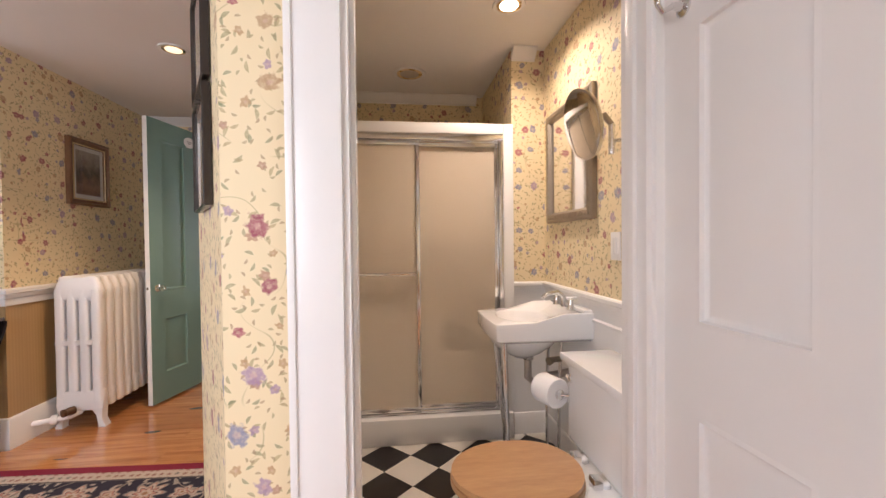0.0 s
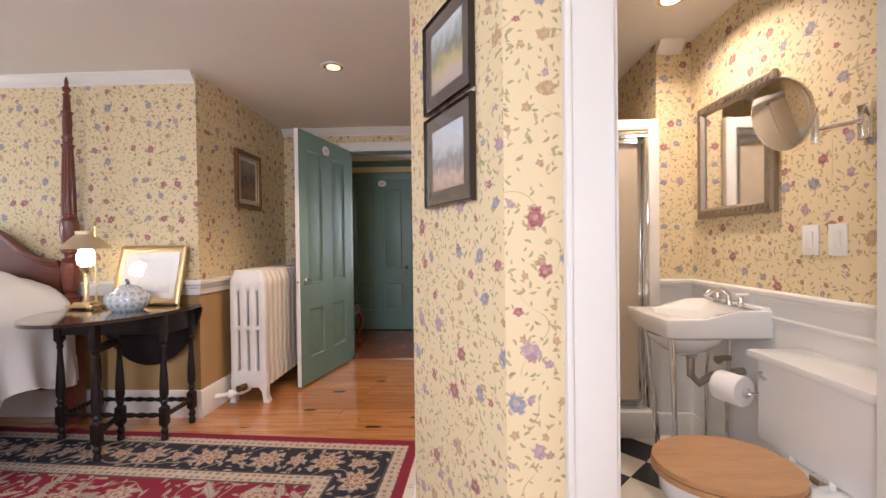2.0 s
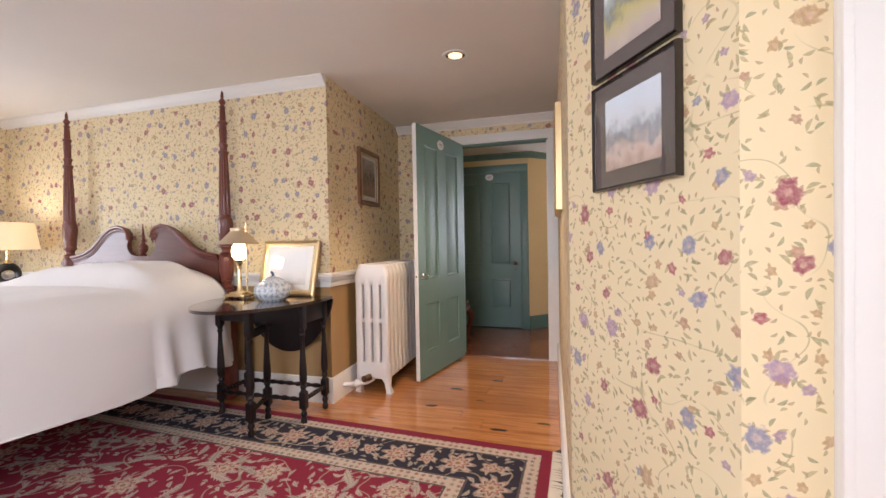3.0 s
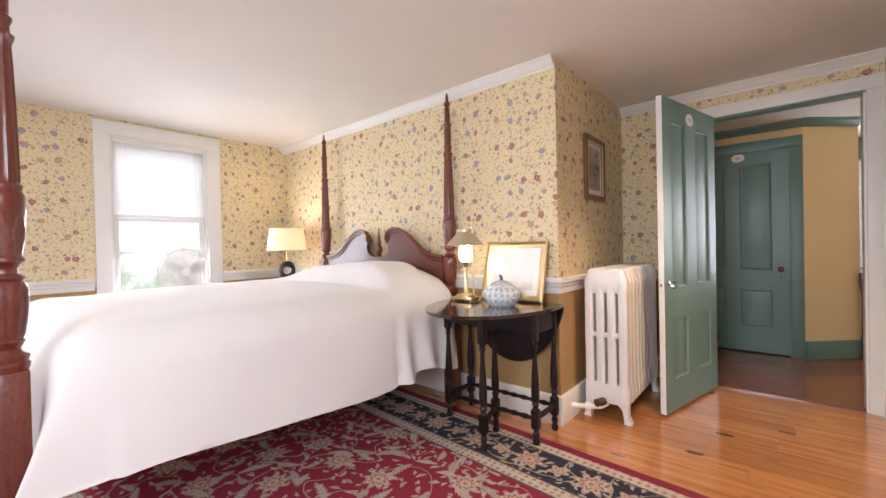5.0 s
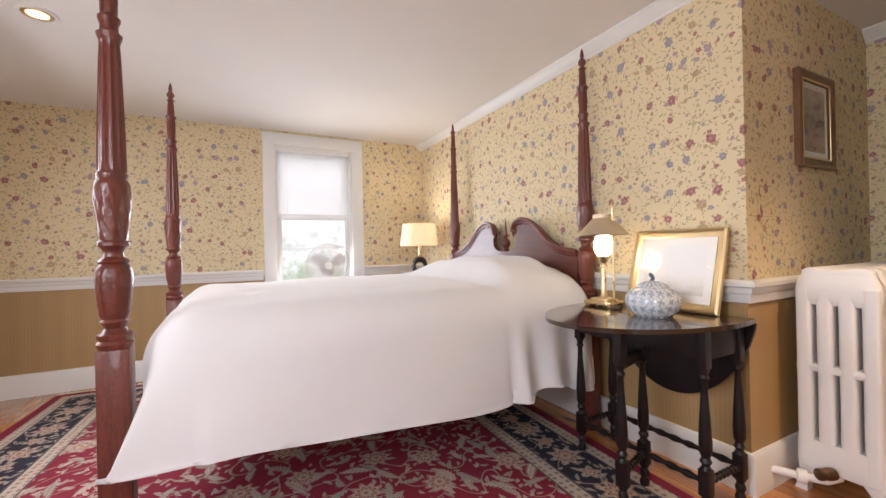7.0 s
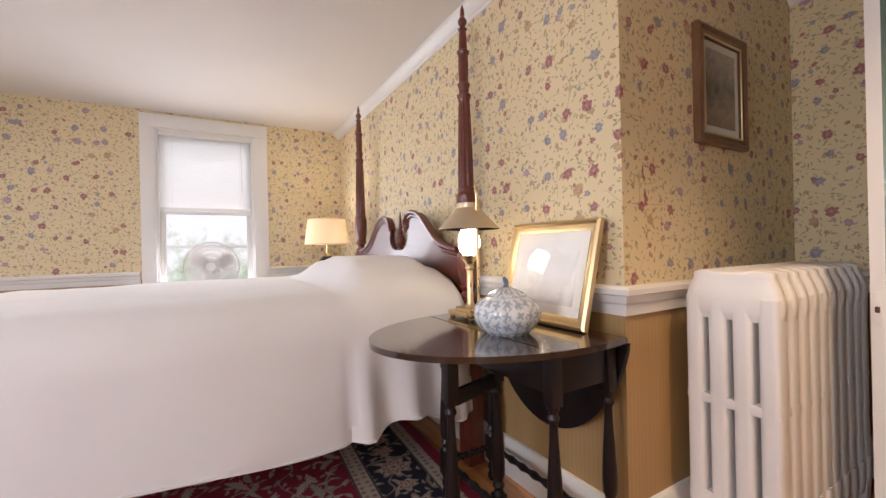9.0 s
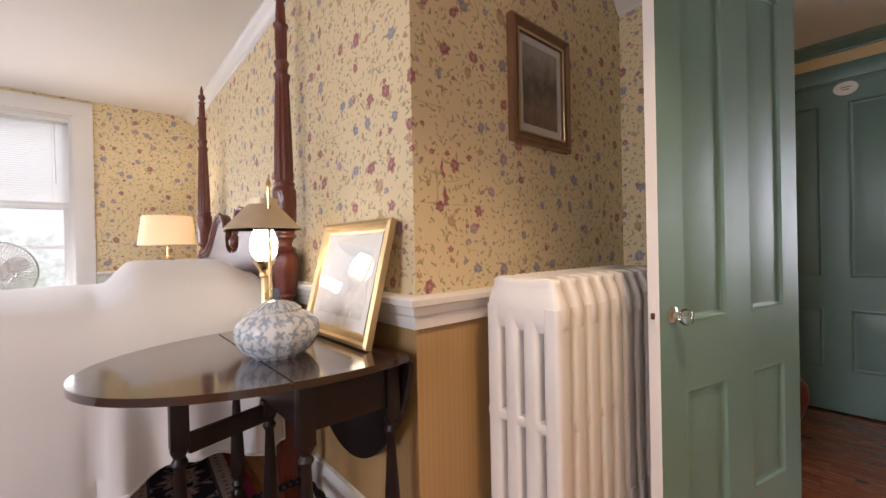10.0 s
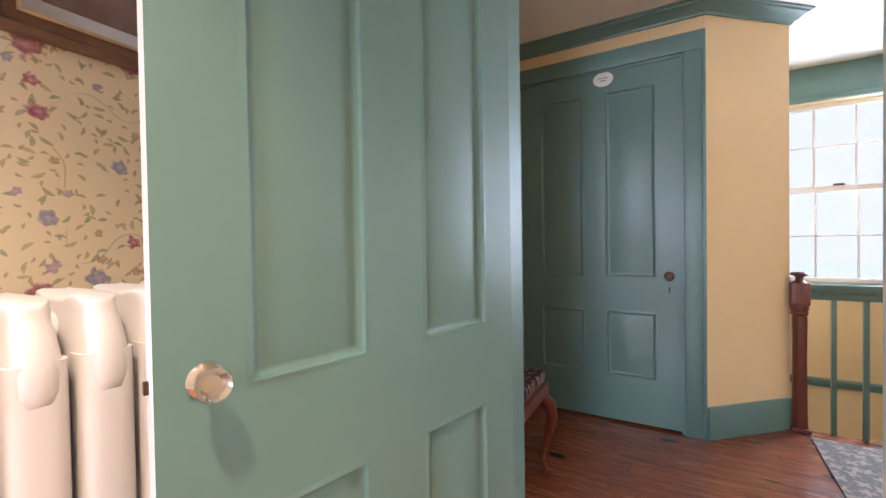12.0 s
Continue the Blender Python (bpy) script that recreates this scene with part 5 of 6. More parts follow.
part("valve", lathe(((0.014, 0.0), (0.024, 0.006), (0.026, 0.03), (0.020, 0.05), (0.024, 0.055), (0.024, 0.070), (0.010, 0.075)), 16, pose(-2.045, 2.812, 0.135, 90, 0, -25)), AGED, rad, "brown worn valve wheel")
part("pipe", tube(((-2.045, 2.86, 0.105), (-2.07, 2.805, 0.095), (-2.14, 2.775, 0.09), (-2.235, 2.735, 0.088)), 0.017, 12), RADIATOR, rad)
part("pipe_collar", lathe(((0.030, 0.0), (0.030, 0.03), (0.022, 0.035)), 16, pose(-2.125, 2.782, 0.09, 90, 0, -65)), RADIATOR, rad)

# ---- bedside table, lamp and fan beyond the bed ----
ns = thing("bedside_table", (-5.12, 2.30, 0), "dark wooden bedside table beyond the bed", "table")
part("top", boxed((-5.42, 2.03, 0.775), (-4.84, 2.57, 0.80), 0.005), TABLETOP, ns)
part("drawer_box", boxed((-5.38, 2.07, 0.60), (-4.88, 2.55, 0.775), 0.004), DARKWOOD, ns)
for x in (-5.37, -4.89):
    for y in (2.08, 2.54):
        part("leg", boxed((x - 0.02, y - 0.02, 0.0), (x + 0.02, y + 0.02, 0.60), 0.003), DARKWOOD, ns)
bl = thing("bedside_lamp", (-5.12, 2.32, 0.80), "lit table lamp, dark ring-shaped base and cream drum shade", "lamp")
m = Matrix.Translation((-5.12, 2.32, 0.80))
part("plinth", boxed((-0.07, -0.075, 0.0), (0.07, 0.075, 0.045), 0.006, m), BLACK, bl)
part("ring_base", tube([m @ Vector((0.0, 0.068 * math.cos(t * math.pi / 12), 0.135 + 0.072 * math.sin(t * math.pi / 12))) for t in range(24)], [0.022 + 0.012 * math.sin(t * math.pi / 12) ** 2 for t in range(24)], 12, closed=True), paint("dark_bronze_ceramic", (0.045, 0.04, 0.036), 0.2), bl)
part("neck", lathe(((0.030, 0.20), (0.020, 0.225), (0.030, 0.240), (0.012, 0.255), (0.010, 0.36)), 16, m), BRASS, bl)
part("shade", lathe(((0.196, 0.345), (0.198, 0.346), (0.168, 0.572), (0.166, 0.572), (0.194, 0.346)), 48, m), SHADE, bl, "cream linen drum shade, lit from within")
CAGE = paint("warm_grey_cage_enamel", (0.66, 0.63, 0.59), 0.4)
fan = thing("standing_fan", (-5.22, 1.40, 0), "white standing fan with round wire cage by the window", "fan")
part("base", lathe(((0.19, 0.0), (0.19, 0.015), (0.15, 0.03), (0.03, 0.045)), 32, Matrix.Translation((-5.22, 1.40, 0))), TRIM, fan)
part("pole", tube(((-5.24, 1.40, 0.04), (-5.24, 1.40, 0.93)), 0.014, 12), TRIM, fan)
FM = pose(-5.19, 1.40, 0.975, 0, 90, -10)
part("motor", lathe(((0.05, -0.11), (0.065, -0.09), (0.065, -0.02), (0.045, 0.0)), 24, FM), TRIM, fan)
ring = lambda r, z: [FM @ Vector((r * math.cos(t * math.pi / 24), r * math.sin(t * math.pi / 24), z)) for t in range(48)]
for name_, rz in (("rear_cage", -0.02), ("front_cage", 0.085)):
    bm = tube(ring(0.200, 0.03), 0.005, 6, closed=True)
    for r in (0.06, 0.10, 0.14, 0.175):
        tube(ring(r, 0.03 + (rz - 0.03) * math.sqrt(max(0, 1 - (r / 0.2) ** 2))), 0.0022, 5, bm, True)
    for t in range(56):
        a = t * 2 * math.pi / 56
        tube([FM @ Vector((r * math.cos(a), r * math.sin(a), 0.03 + (rz - 0.03) * math.sqrt(max(0, 1 - (r / 0.2) ** 2)))) for r in (0.02, 0.08, 0.14, 0.18, 0.2)], 0.0024, 4, bm)
    part(name_, bm, CAGE, fan)
part("cage_badge", lathe(((0.035, 0.084), (0.035, 0.09), (0.01, 0.094)), 24, FM), TRIM, fan)
for t in range(3):
    a = t * 120
    blade = prism([(0.03, -0.02), (0.09, -0.055), (0.155, -0.06), (0.172, 0.0), (0.15, 0.055), (0.09, 0.045), (0.03, 0.02)], 0.003, FM @ pose(0, 0, 0.03, 14, 0, a))
    part("blade", blade, paint("milky_plastic", (0.74, 0.72, 0.70), 0.3), fan)

# ---- rug with fringes ----
RUGM = Matrix.Translation((-3.13, 0.80, 0.0)) @ Matrix.Rotation(radians(-3.3), 4, "Z")
HX, HY = 2.33, 1.60


def rug_mesh(hx, hy, m, name, material, thick=0.009, nx=60, ny=40):
    bm = bmesh.new()
    uvl = bm.loops.layers.uv.new("UVMap")
    vs = [[bm.verts.new(m @ Vector((-hx + 2 * hx * i / nx, -hy + 2 * hy * j / ny, thick + 0.0015 * noise.noise((i * 0.3, j * 0.3, 0))))) for j in range(ny + 1)] for i in range(nx + 1)]
    inv = m.inverted()
    for i in range(nx):
        for j in range(ny):
            f = bm.faces.new((vs[i][j], vs[i + 1][j], vs[i + 1][j + 1], vs[i][j + 1]))
            for lp in f.loops:
                c = inv @ lp.vert.co
                lp[uvl].uv = (c.x, c.y)
    edge = [vs[i][0] for i in range(nx + 1)] + [vs[nx][j] for j in range(1, ny + 1)] + [vs[i][ny] for i in range(nx - 1, -1, -1)] + [vs[0][j] for j in range(ny - 1, 0, -1)]
    low = [bm.verts.new((v.co.x, v.co.y, 0.0005)) for v in edge]
    for k in range(len(edge)):
        bm.faces.new((edge[k], low[k], low[(k + 1) % len(edge)], edge[(k + 1) % len(edge)]))
    return bm


rug = thing("area_rug", (-3.13, 0.80, 0), "crimson and navy floral Persian rug with cream fringe", "rug")
part("woven_field", rug_mesh(HX, HY, RUGM, "pile", None), rug_material(HX, HY), rug)
FRINGE = cloth("cream_fringe", (0.62, 0.54, 0.42))
for s in (1, -1):
    bm = bmesh.new()
    for k in range(260):
        y = -HY + 2 * HY * (k + 0.5) / 260
        wig = random.uniform(-0.012, 0.012)
        ln = random.uniform(0.045, 0.07)
        tube([RUGM @ Vector((s * (HX - 0.004), y, 0.006)), RUGM @ Vector((s * (HX + ln * 0.5), y + wig * 0.6, 0.006)), RUGM @ Vector((s * (HX + ln), y + wig, 0.0045))], [0.0056, 0.0066, 0.0046], 5, bm)
    tagged(part("fringe", bm, FRINGE, rug, "cream knotted fringe"), kind="stuff")

# ---- recessed lights and ceiling fittings ----
def downlight(x, y, label, bulb=CANLIGHT, trim_mat=None, k=1.0):
    d = thing("recessed_light", (x, y, CEIL), label, "ceiling light", "recessed ceiling lights")
    part("trim_ring", lathe(((0.062 * k, CEIL - 0.001), (0.064 * k, CEIL - 0.006), (0.078 * k, CEIL - 0.008), (0.082 * k, CEIL - 0.001)), 40, Matrix.Translation((x, y, 0))), trim_mat or TRIM, d)
    part("reflector", lathe(((0.046 * k, CEIL - 0.0045), (0.061 * k, CEIL - 0.0055), (0.062 * k, CEIL - 0.001)), 32, Matrix.Translation((x, y, 0))), BRASS, d)
    part("bulb", lathe(((0.045 * k, CEIL - 0.0065), (0.046 * k, CEIL - 0.0025)), 32, Matrix.Translation((x, y, 0))), bulb, d)


downlight(-1.29, 2.575, "lit recessed ceiling light with white trim ring")
downlight(-4.05, -0.25, "lit recessed ceiling light with white trim ring")
downlight(0.575, 1.945, "lit recessed bathroom ceiling light", BATHBULB)
downlight(0.115, 2.79, "unlit recessed light over the shower", paint("frosted_lens", (0.55, 0.48, 0.40), 0.5), k=1.4)

# ---- bathroom ----
trim("bath_chair_rail", ((0.715, YSH), (XBR, YSH), (XBR, YT + 0.1)), ((0.0, 0.885), (0.010, 0.887), (0.014, 0.905), (0.024, 0.912), (0.026, 0.928), (0.018, 0.935), (0.0, 0.936)), BATH_WHITE, "white bathroom chair rail")
trim("bath_baseboard", ((0.715, YSH), (XBR, YSH), (XBR, YT + 0.1)), ((0.0, 0.0), (0.014, 0.0), (0.014, 0.12), (0.008, 0.13), (0.0, 0.13)), BATH_WHITE, "white bathroom baseboard", "baseboard")
trim("bath_panel_moulding", ((XBR, YSH - 0.06), (XBR, YT + 0.14)), ((0.0, 0.80), (0.008, 0.803), (0.010, 0.815), (0.0, 0.822)), BATH_WHITE, "thin white panel moulding")
trim("bath_crown_moulding", ((0.715, YSH), (0.86, YSH)), CROWN, TRIM, "white crown moulding in the bathroom")
trim("bath_crown_moulding", ((-0.50, YBF), (0.66, YBF)), CROWN, TRIM, "white crown moulding over the shower")

shower = thing("shower_enclosure", (0.1, YSH, 0), "framed shower with two obscured sliding glass doors", "shower")
part("curb", boxed((-0.51, YSH - 0.06, 0.0), (0.70, YSH + 0.06, 0.155), 0.010), PORCELAIN, shower)
part("tray", boxed((-0.51, YSH + 0.061, 0.0), (0.70, YBF - 0.01, 0.08), 0.004), PORCELAIN, shower)
part("header", boxed((-0.51, YSH - 0.035, 1.822), (0.654, YSH + 0.04, 1.885), 0.004), BATH_WHITE, shower)
part("header_track", boxed((-0.51, YSH - 0.030, 1.785), (0.655, YSH + 0.035, 1.820), 0.003), CHROME, shower)
part("side_post", boxed((0.655, YSH - 0.035, 0.156), (0.714, YSH + 0.04, 1.885), 0.004), BATH_WHITE, shower)
part("wall_channel", boxed((0.630, YSH - 0.028, 0.175), (0.654, YSH + 0.032, 1.785), 0.003), CHROME, shower)
part("bottom_track", boxed((-0.51, YSH - 0.030, 0.156), (0.654, YSH + 0.035, 0.176), 0.003), CHROME, shower)
FROST = glass("obscured_shower_glass", 0.30, (0.90, 0.80, 0.66), 1.3, 0.25)
FROST.node_tree.nodes["Principled BSDF"].inputs["Transmission Weight"].default_value = 0.68
for x0, x1, y0 in ((-0.50, 0.150, YSH - 0.022), (0.115, 0.628, YSH + 0.008)):
    d = part("sliding_door", boxed((x0, y0, 1.755), (x1, y0 + 0.018, 1.783), 0.002), CHROME, shower)
    part("door_rail", boxed((x0, y0, 0.178), (x1, y0 + 0.018, 0.205), 0.002), CHROME, d)
    for a in (x0, x1 - 0.022):
        part("door_stile", boxed((a, y0, 0.206), (a + 0.022, y0 + 0.018, 1.754), 0.002), CHROME, d)
    g_ = part("obscured_pane", boxed((x0 + 0.022, y0 + 0.007, 0.206), (x1 - 0.022, y0 + 0.012, 1.754)), FROST, d, "obscured glass pane")
    g_.visible_shadow = False
bar = part("towel_bar", tube(((-0.42, YSH - 0.055, 1.0), (0.12, YSH - 0.055, 1.0)), 0.009, 10), CHROME, shower)
for x in (-0.41, 0.11):
    part("bar_bracket", tube(((x, YSH - 0.055, 1.0), (x, YSH - 0.020, 1.0)), 0.007, 8), CHROME, bar)
part("shower_head", lathe(((0.012, 0.0), (0.012, 0.03), (0.032, 0.06), (0.034, 0.07)), 16, pose(0.60, 2.85, 1.85, 200, 40, 0)), CHROME, shower)
part("mixer_valve", lathe(((0.05, 0.0), (0.05, 0.01), (0.025, 0.03), (0.025, 0.05)), 20, pose(0.713, 2.80, 1.12, 0, -90, 0)), CHROME, shower)
bottle = single("shampoo_bottle", lathe(((0.03, 0.0), (0.032, 0.01), (0.032, 0.13), (0.014, 0.15), (0.014, 0.18)), 16, Matrix.Translation((0.44, 2.62, 0.52))), paint("dark_bottle_plastic", (0.05, 0.06, 0.05), 0.4), "dark bottle on a shelf behind the shower glass", "bottle", "shower bottles")
copy_thing(bottle, Matrix.Translation((-0.09, 0.0, -0.01)))
shelf = thing("shower_shelf", (0.42, 2.62, 0.5), "small wire shelf behind the shower glass", "shelf")
part("shelf_plate", boxed((0.28, 2.57, 0.505), (0.714, 2.67, 0.519), 0.002), CHROME, shelf)

# wash basin on chrome legs
basin = thing("wash_basin", (0.66, 1.98, 0), "white porcelain wash basin on chrome legs", "sink")
SX0, SX1, SY0, SY1, SZ = 0.452, 0.918, 1.772, 2.200, 0.846


def basin_ring(inset, z, front_drop=0.0):
    x0, x1, y0, y1 = SX0 + inset, SX1, SY0 + inset * 0.6, SY1 - inset * 0.6
    c = 0.022
    pts = [(x1, y0), (x1 - 0.14, y0), (x1 - 0.24, y0), (x0 + 0.18, y0), (x0 + c, y0), (x0 + 0.3 * c, y0 + 0.3 * c), (x0, y0 + c), (x0 - 0.008, (y0 + y1) / 2), (x0, y1 - c), (x0 + 0.3 * c, y1 - 0.3 * c), (x0 + c, y1), (x0 + 0.18, y1), (x1 - 0.24, y1), (x1 - 0.14, y1), (x1, y1)]
    return [(x, y, z - front_drop * bump01((x1 - 0.12 - x) / 0.20)) for x, y in pts]


bm = bmesh.new()
rings = [[bm.verts.new(p) for p in basin_ring(i, z, fd)] for i, z, fd in ((0.050, 0.708, 0.0), (0.018, 0.718, 0.0), (0.004, 0.724, 0.0), (0.0, 0.732, 0.0), (0.0, SZ - 0.010, 0.038), (0.003, SZ - 0.003, 0.040), (0.010, SZ, 0.041))]
for r0, r1 in zip(rings, rings[1:]):
    for k in range(15):
        bm.faces.new((r0[k], r0[(k + 1) % 15], r1[(k + 1) % 15], r1[k]))
bm.faces.new(rings[0][::-1])
bowl = []
for s_, dz in ((1.0, 0.0), (0.94, -0.010), (0.84, -0.045), (0.66, -0.075), (0.3, -0.090)):
    bowl.append([bm.verts.new((0.640 + 0.132 * s_ * math.cos(t * math.pi / 10), 1.986 + 0.172 * s_ * math.sin(t * math.pi / 10), SZ - 0.039 + dz)) for t in range(20)])
for r0, r1 in zip(bowl, bowl[1:]):
    for k in range(20):
        bm.faces.new((r0[k], r0[(k + 1) % 20], r1[(k + 1) % 20], r1[k]))
bm.faces.new(bowl[-1][::-1])
bmesh.ops.bridge_loops(bm, edges=[e for e in bm.edges if len(e.link_faces) == 1])
part("bowl", bm, PORCELAIN, basin)
part("underside", lathe(((0.05, 0.60), (0.10, 0.63), (0.16, 0.68), (0.17, 0.705)), 28, Matrix.Translation((0.64, 1.975, 0))), PORCELAIN, basin)
for x, y, x2, y2 in ((0.505, 1.83, 0.53, 1.83), (0.53, 2.13, 0.61, 2.17)):
    part("leg", tube(((x, y, 0.72), ((x + x2) / 2, (y + y2) / 2, 0.35), (x2, y2, 0.0)), [0.014, 0.011, 0.012], 12), CHROME, basin)
part("backsplash", boxed((0.875, SY0 + 0.01, SZ - 0.005), (0.918, SY1 - 0.01, SZ + 0.012), 0.005), PORCELAIN, basin)
fa = part("faucet", tube(((0.86, 1.975, SZ), (0.86, 1.975, SZ + 0.05), (0.83, 1.975, SZ + 0.075), (0.77, 1.975, SZ + 0.065), (0.745, 1.975, SZ + 0.045)), [0.016, 0.012, 0.011, 0.010, 0.010], 12), CHROME, basin)
for dy in (-0.085, 0.085):
    tap = part("tap", lathe(((0.022, SZ), (0.014, SZ + 0.015), (0.012, SZ + 0.045), (0.016, SZ + 0.05), (0.006, SZ + 0.06)), 16, Matrix.Translation((0.86, 1.975 + dy, 0))), CHROME, basin)
    part("tap_handle", tube(((0.835, 1.975 + dy, SZ + 0.055), (0.885, 1.975 + dy * 1.15, SZ + 0.058)), 0.007, 8), PORCELAIN, tap)
part("drain_pipe", tube(((0.66, 1.95, 0.62), (0.66, 1.95, 0.50), (0.70, 1.95, 0.46), (0.76, 1.95, 0.50), (0.915, 1.95, 0.52)), 0.019, 12), metal("worn_pipe", (0.5, 0.46, 0.42), 0.3), basin)
for y in (1.90, 2.06):
    part("supply_pipe", tube(((0.82, y, 0.72), (0.80, y, 0.45), (0.80, y, 0.0)), 0.008, 8), CHROME, basin)
for y, z in ((1.90, 0.60), (2.06, 0.62)):
    part("stop_valve", tube(((0.81, y, z), (0.765, y - 0.02, z + 0.004), (0.735, y - 0.035, z)), [0.015, 0.013, 0.020], 12), metal("dull_valve_brass", (0.42, 0.36, 0.28), 0.35), basin, "dull brass stop valve")
part("trap_collar", lathe(((0.026, 0.590), (0.028, 0.595), (0.028, 0.622), (0.022, 0.628)), 16, Matrix.Translation((0.66, 1.95, 0))), CHROME, basin)
roll = thing("toilet_roll", (0.66, 1.63, 0.545), "white toilet paper roll on a chrome holder", "toilet paper")
part("paper", lathe(((0.020, -0.052), (0.060, -0.052), (0.062, -0.048), (0.062, 0.048), (0.060, 0.052), (0.020, 0.052)), 32, pose(0.655, 1.65, 0.545, 90, 0, 20)), cloth("tissue_paper", (0.84, 0.82, 0.80), 300), roll)
part("holder", tube(((0.675, 1.59, 0.545), (0.70, 1.57, 0.55), (0.735, 1.56, 0.56)), 0.006, 8), CHROME, roll)
part("spindle_cap", lathe(((0.021, 0.0), (0.021, 0.008), (0.010, 0.014)), 16, pose(0.674, 1.597, 0.545, 90, 0, 20)), CHROME, roll)

# toilet
toilet = thing("toilet", (0.55, 1.32, 0), "white toilet with oak seat and rectangular tank", "toilet")
part("tank", boxed((0.70, 1.075, 0.375), (0.905, 1.575, 0.690), 0.020), PORCELAIN, toilet)
part("tank_lid", boxed((0.675, 1.055, 0.692), (0.912, 1.595, 0.725), 0.010), PORCELAIN, toilet)
part("flush_lever", tube(((0.705, 1.545, 0.64), (0.685, 1.545, 0.64), (0.682, 1.50, 0.63)), [0.010, 0.007, 0.006], 8), CHROME, toilet)
bm = bmesh.new()
loops = []
for z, cx, rx, ry in ((0.0, 0.50, 0.19, 0.10), (0.05, 0.50, 0.18, 0.095), (0.14, 0.48, 0.16, 0.085), (0.22, 0.455, 0.18, 0.11), (0.31, 0.43, 0.225, 0.165), (0.355, 0.425, 0.222, 0.180), (0.378, 0.425, 0.220, 0.180)):
    loops.append([bm.verts.new((cx + rx * math.cos(t * math.pi / 16), 1.315 + ry * math.sin(t * math.pi / 16), z)) for t in range(32)])
for r0, r1 in zip(loops, loops[1:]):
    for k in range(32):
        bm.faces.new((r0[k], r0[(k + 1) % 32], r1[(k + 1) % 32], r1[k]))
bm.faces.new(loops[0][::-1])
bm.faces.new(loops[-1])
part("bowl", bm, PORCELAIN, toilet)
part("bowl_deck", boxed((0.52, 1.165, 0.31), (0.74, 1.465, 0.376), 0.02), PORCELAIN, toilet)
seat_line = [(0.405 + (0.222 if math.cos(t * math.pi / 24) > 0 else 0.225) * math.copysign(abs(math.cos(t * math.pi / 24)) ** (0.75 if math.cos(t * math.pi / 24) > 0 else 1.0), math.cos(t * math.pi / 24)), 1.315 + 0.187 * math.sin(t * math.pi / 24)) for t in range(48)]
part("seat_ring", prism(seat_line, 0.018, Matrix.Translation((0, 0, 0.380)), 0.006), OAK, toilet, "oak seat")
part("seat_lid", prism([(0.405 + (x - 0.405) * 0.985, 1.315 + (y - 1.315) * 0.985) for x, y in seat_line], 0.017, Matrix.Translation((0, 0, 0.401)), 0.006), OAK, toilet, "honey oak lid, closed")
for y in (1.24, 1.39):
    part("seat_hinge", boxed((0.632, y - 0.02, 0.376), (0.665, y + 0.02, 0.412), 0.006), CHROME, toilet)
    part("bolt_cap", lathe(((0.018, 0.374), (0.017, 0.390), (0.008, 0.397)), 16, Matrix.Translation((0.68, y, 0))), PORCELAIN, toilet)

# mirrors and switches on the bathroom wall
mm = Matrix.Translation((XBR - 0.001, 2.29, 1.285)) @ Matrix.Rotation(radians(-90), 4, "Z")
mirror = new("wall_mirror")
mirror.matrix_basis = mm
tagged(mirror, "rectangular mirror in a carved silvery brown frame", "mirror")
w_, h_, b_ = 0.55, 0.62, 0.055
prof = ((0.0, 0.0), (0.0, -0.022), (0.012, -0.030), (0.028, -0.026), (0.042, -0.030), (b_, -0.014), (b_, 0.0))
bm = bmesh.new()
rings = [[bm.verts.new(mm @ Vector((c[0] + s[0] * o, y, c[1] + s[1] * o))) for o, y in prof] for c, s in zip(((0, 0), (w_, 0), (w_, h_), (0, h_)), ((1, 1), (-1, 1), (-1, -1), (1, -1)))]
for k in range(4):
    a, b = rings[k], rings[(k + 1) % 4]
    for j in range(len(prof)):
        bm.faces.new((a[j], a[(j + 1) % len(prof)], b[(j + 1) % len(prof)], b[j]))
part("frame", bm, PEWTER, mirror)
for side_pts in ([(x, 0.0) for x in np.arange(0.03, w_, 0.035)], [(x, h_) for x in np.arange(0.03, w_, 0.035)]):
    for x, z in side_pts:
        zz = 0.027 if z == 0 else h_ - 0.027
        part("carved_leaf", prism(ellipse(0.014, 0.010, 10), 0.008, mm @ Matrix.Translation((float(x), -0.024, zz)) @ Matrix.Rotation(radians(90), 4, "X") @ Matrix.Rotation(0.6, 4, "Z")), PEWTER, mirror)
for z in np.arange(0.06, h_ - 0.04, 0.035):
    for x in (0.027, w_ - 0.027):
        part("carved_leaf", prism(ellipse(0.010, 0.014, 10), 0.008, mm @ Matrix.Translation((x, -0.024, float(z))) @ Matrix.Rotation(radians(90), 4, "X") @ Matrix.Rotation(0.6, 4, "Z")), PEWTER, mirror)
part("mirror_glass", boxed((b_ - 0.004, -0.012, b_ - 0.004), (w_ - b_ + 0.004, -0.006, h_ - b_ + 0.004), 0, mm), MIRROR, mirror)

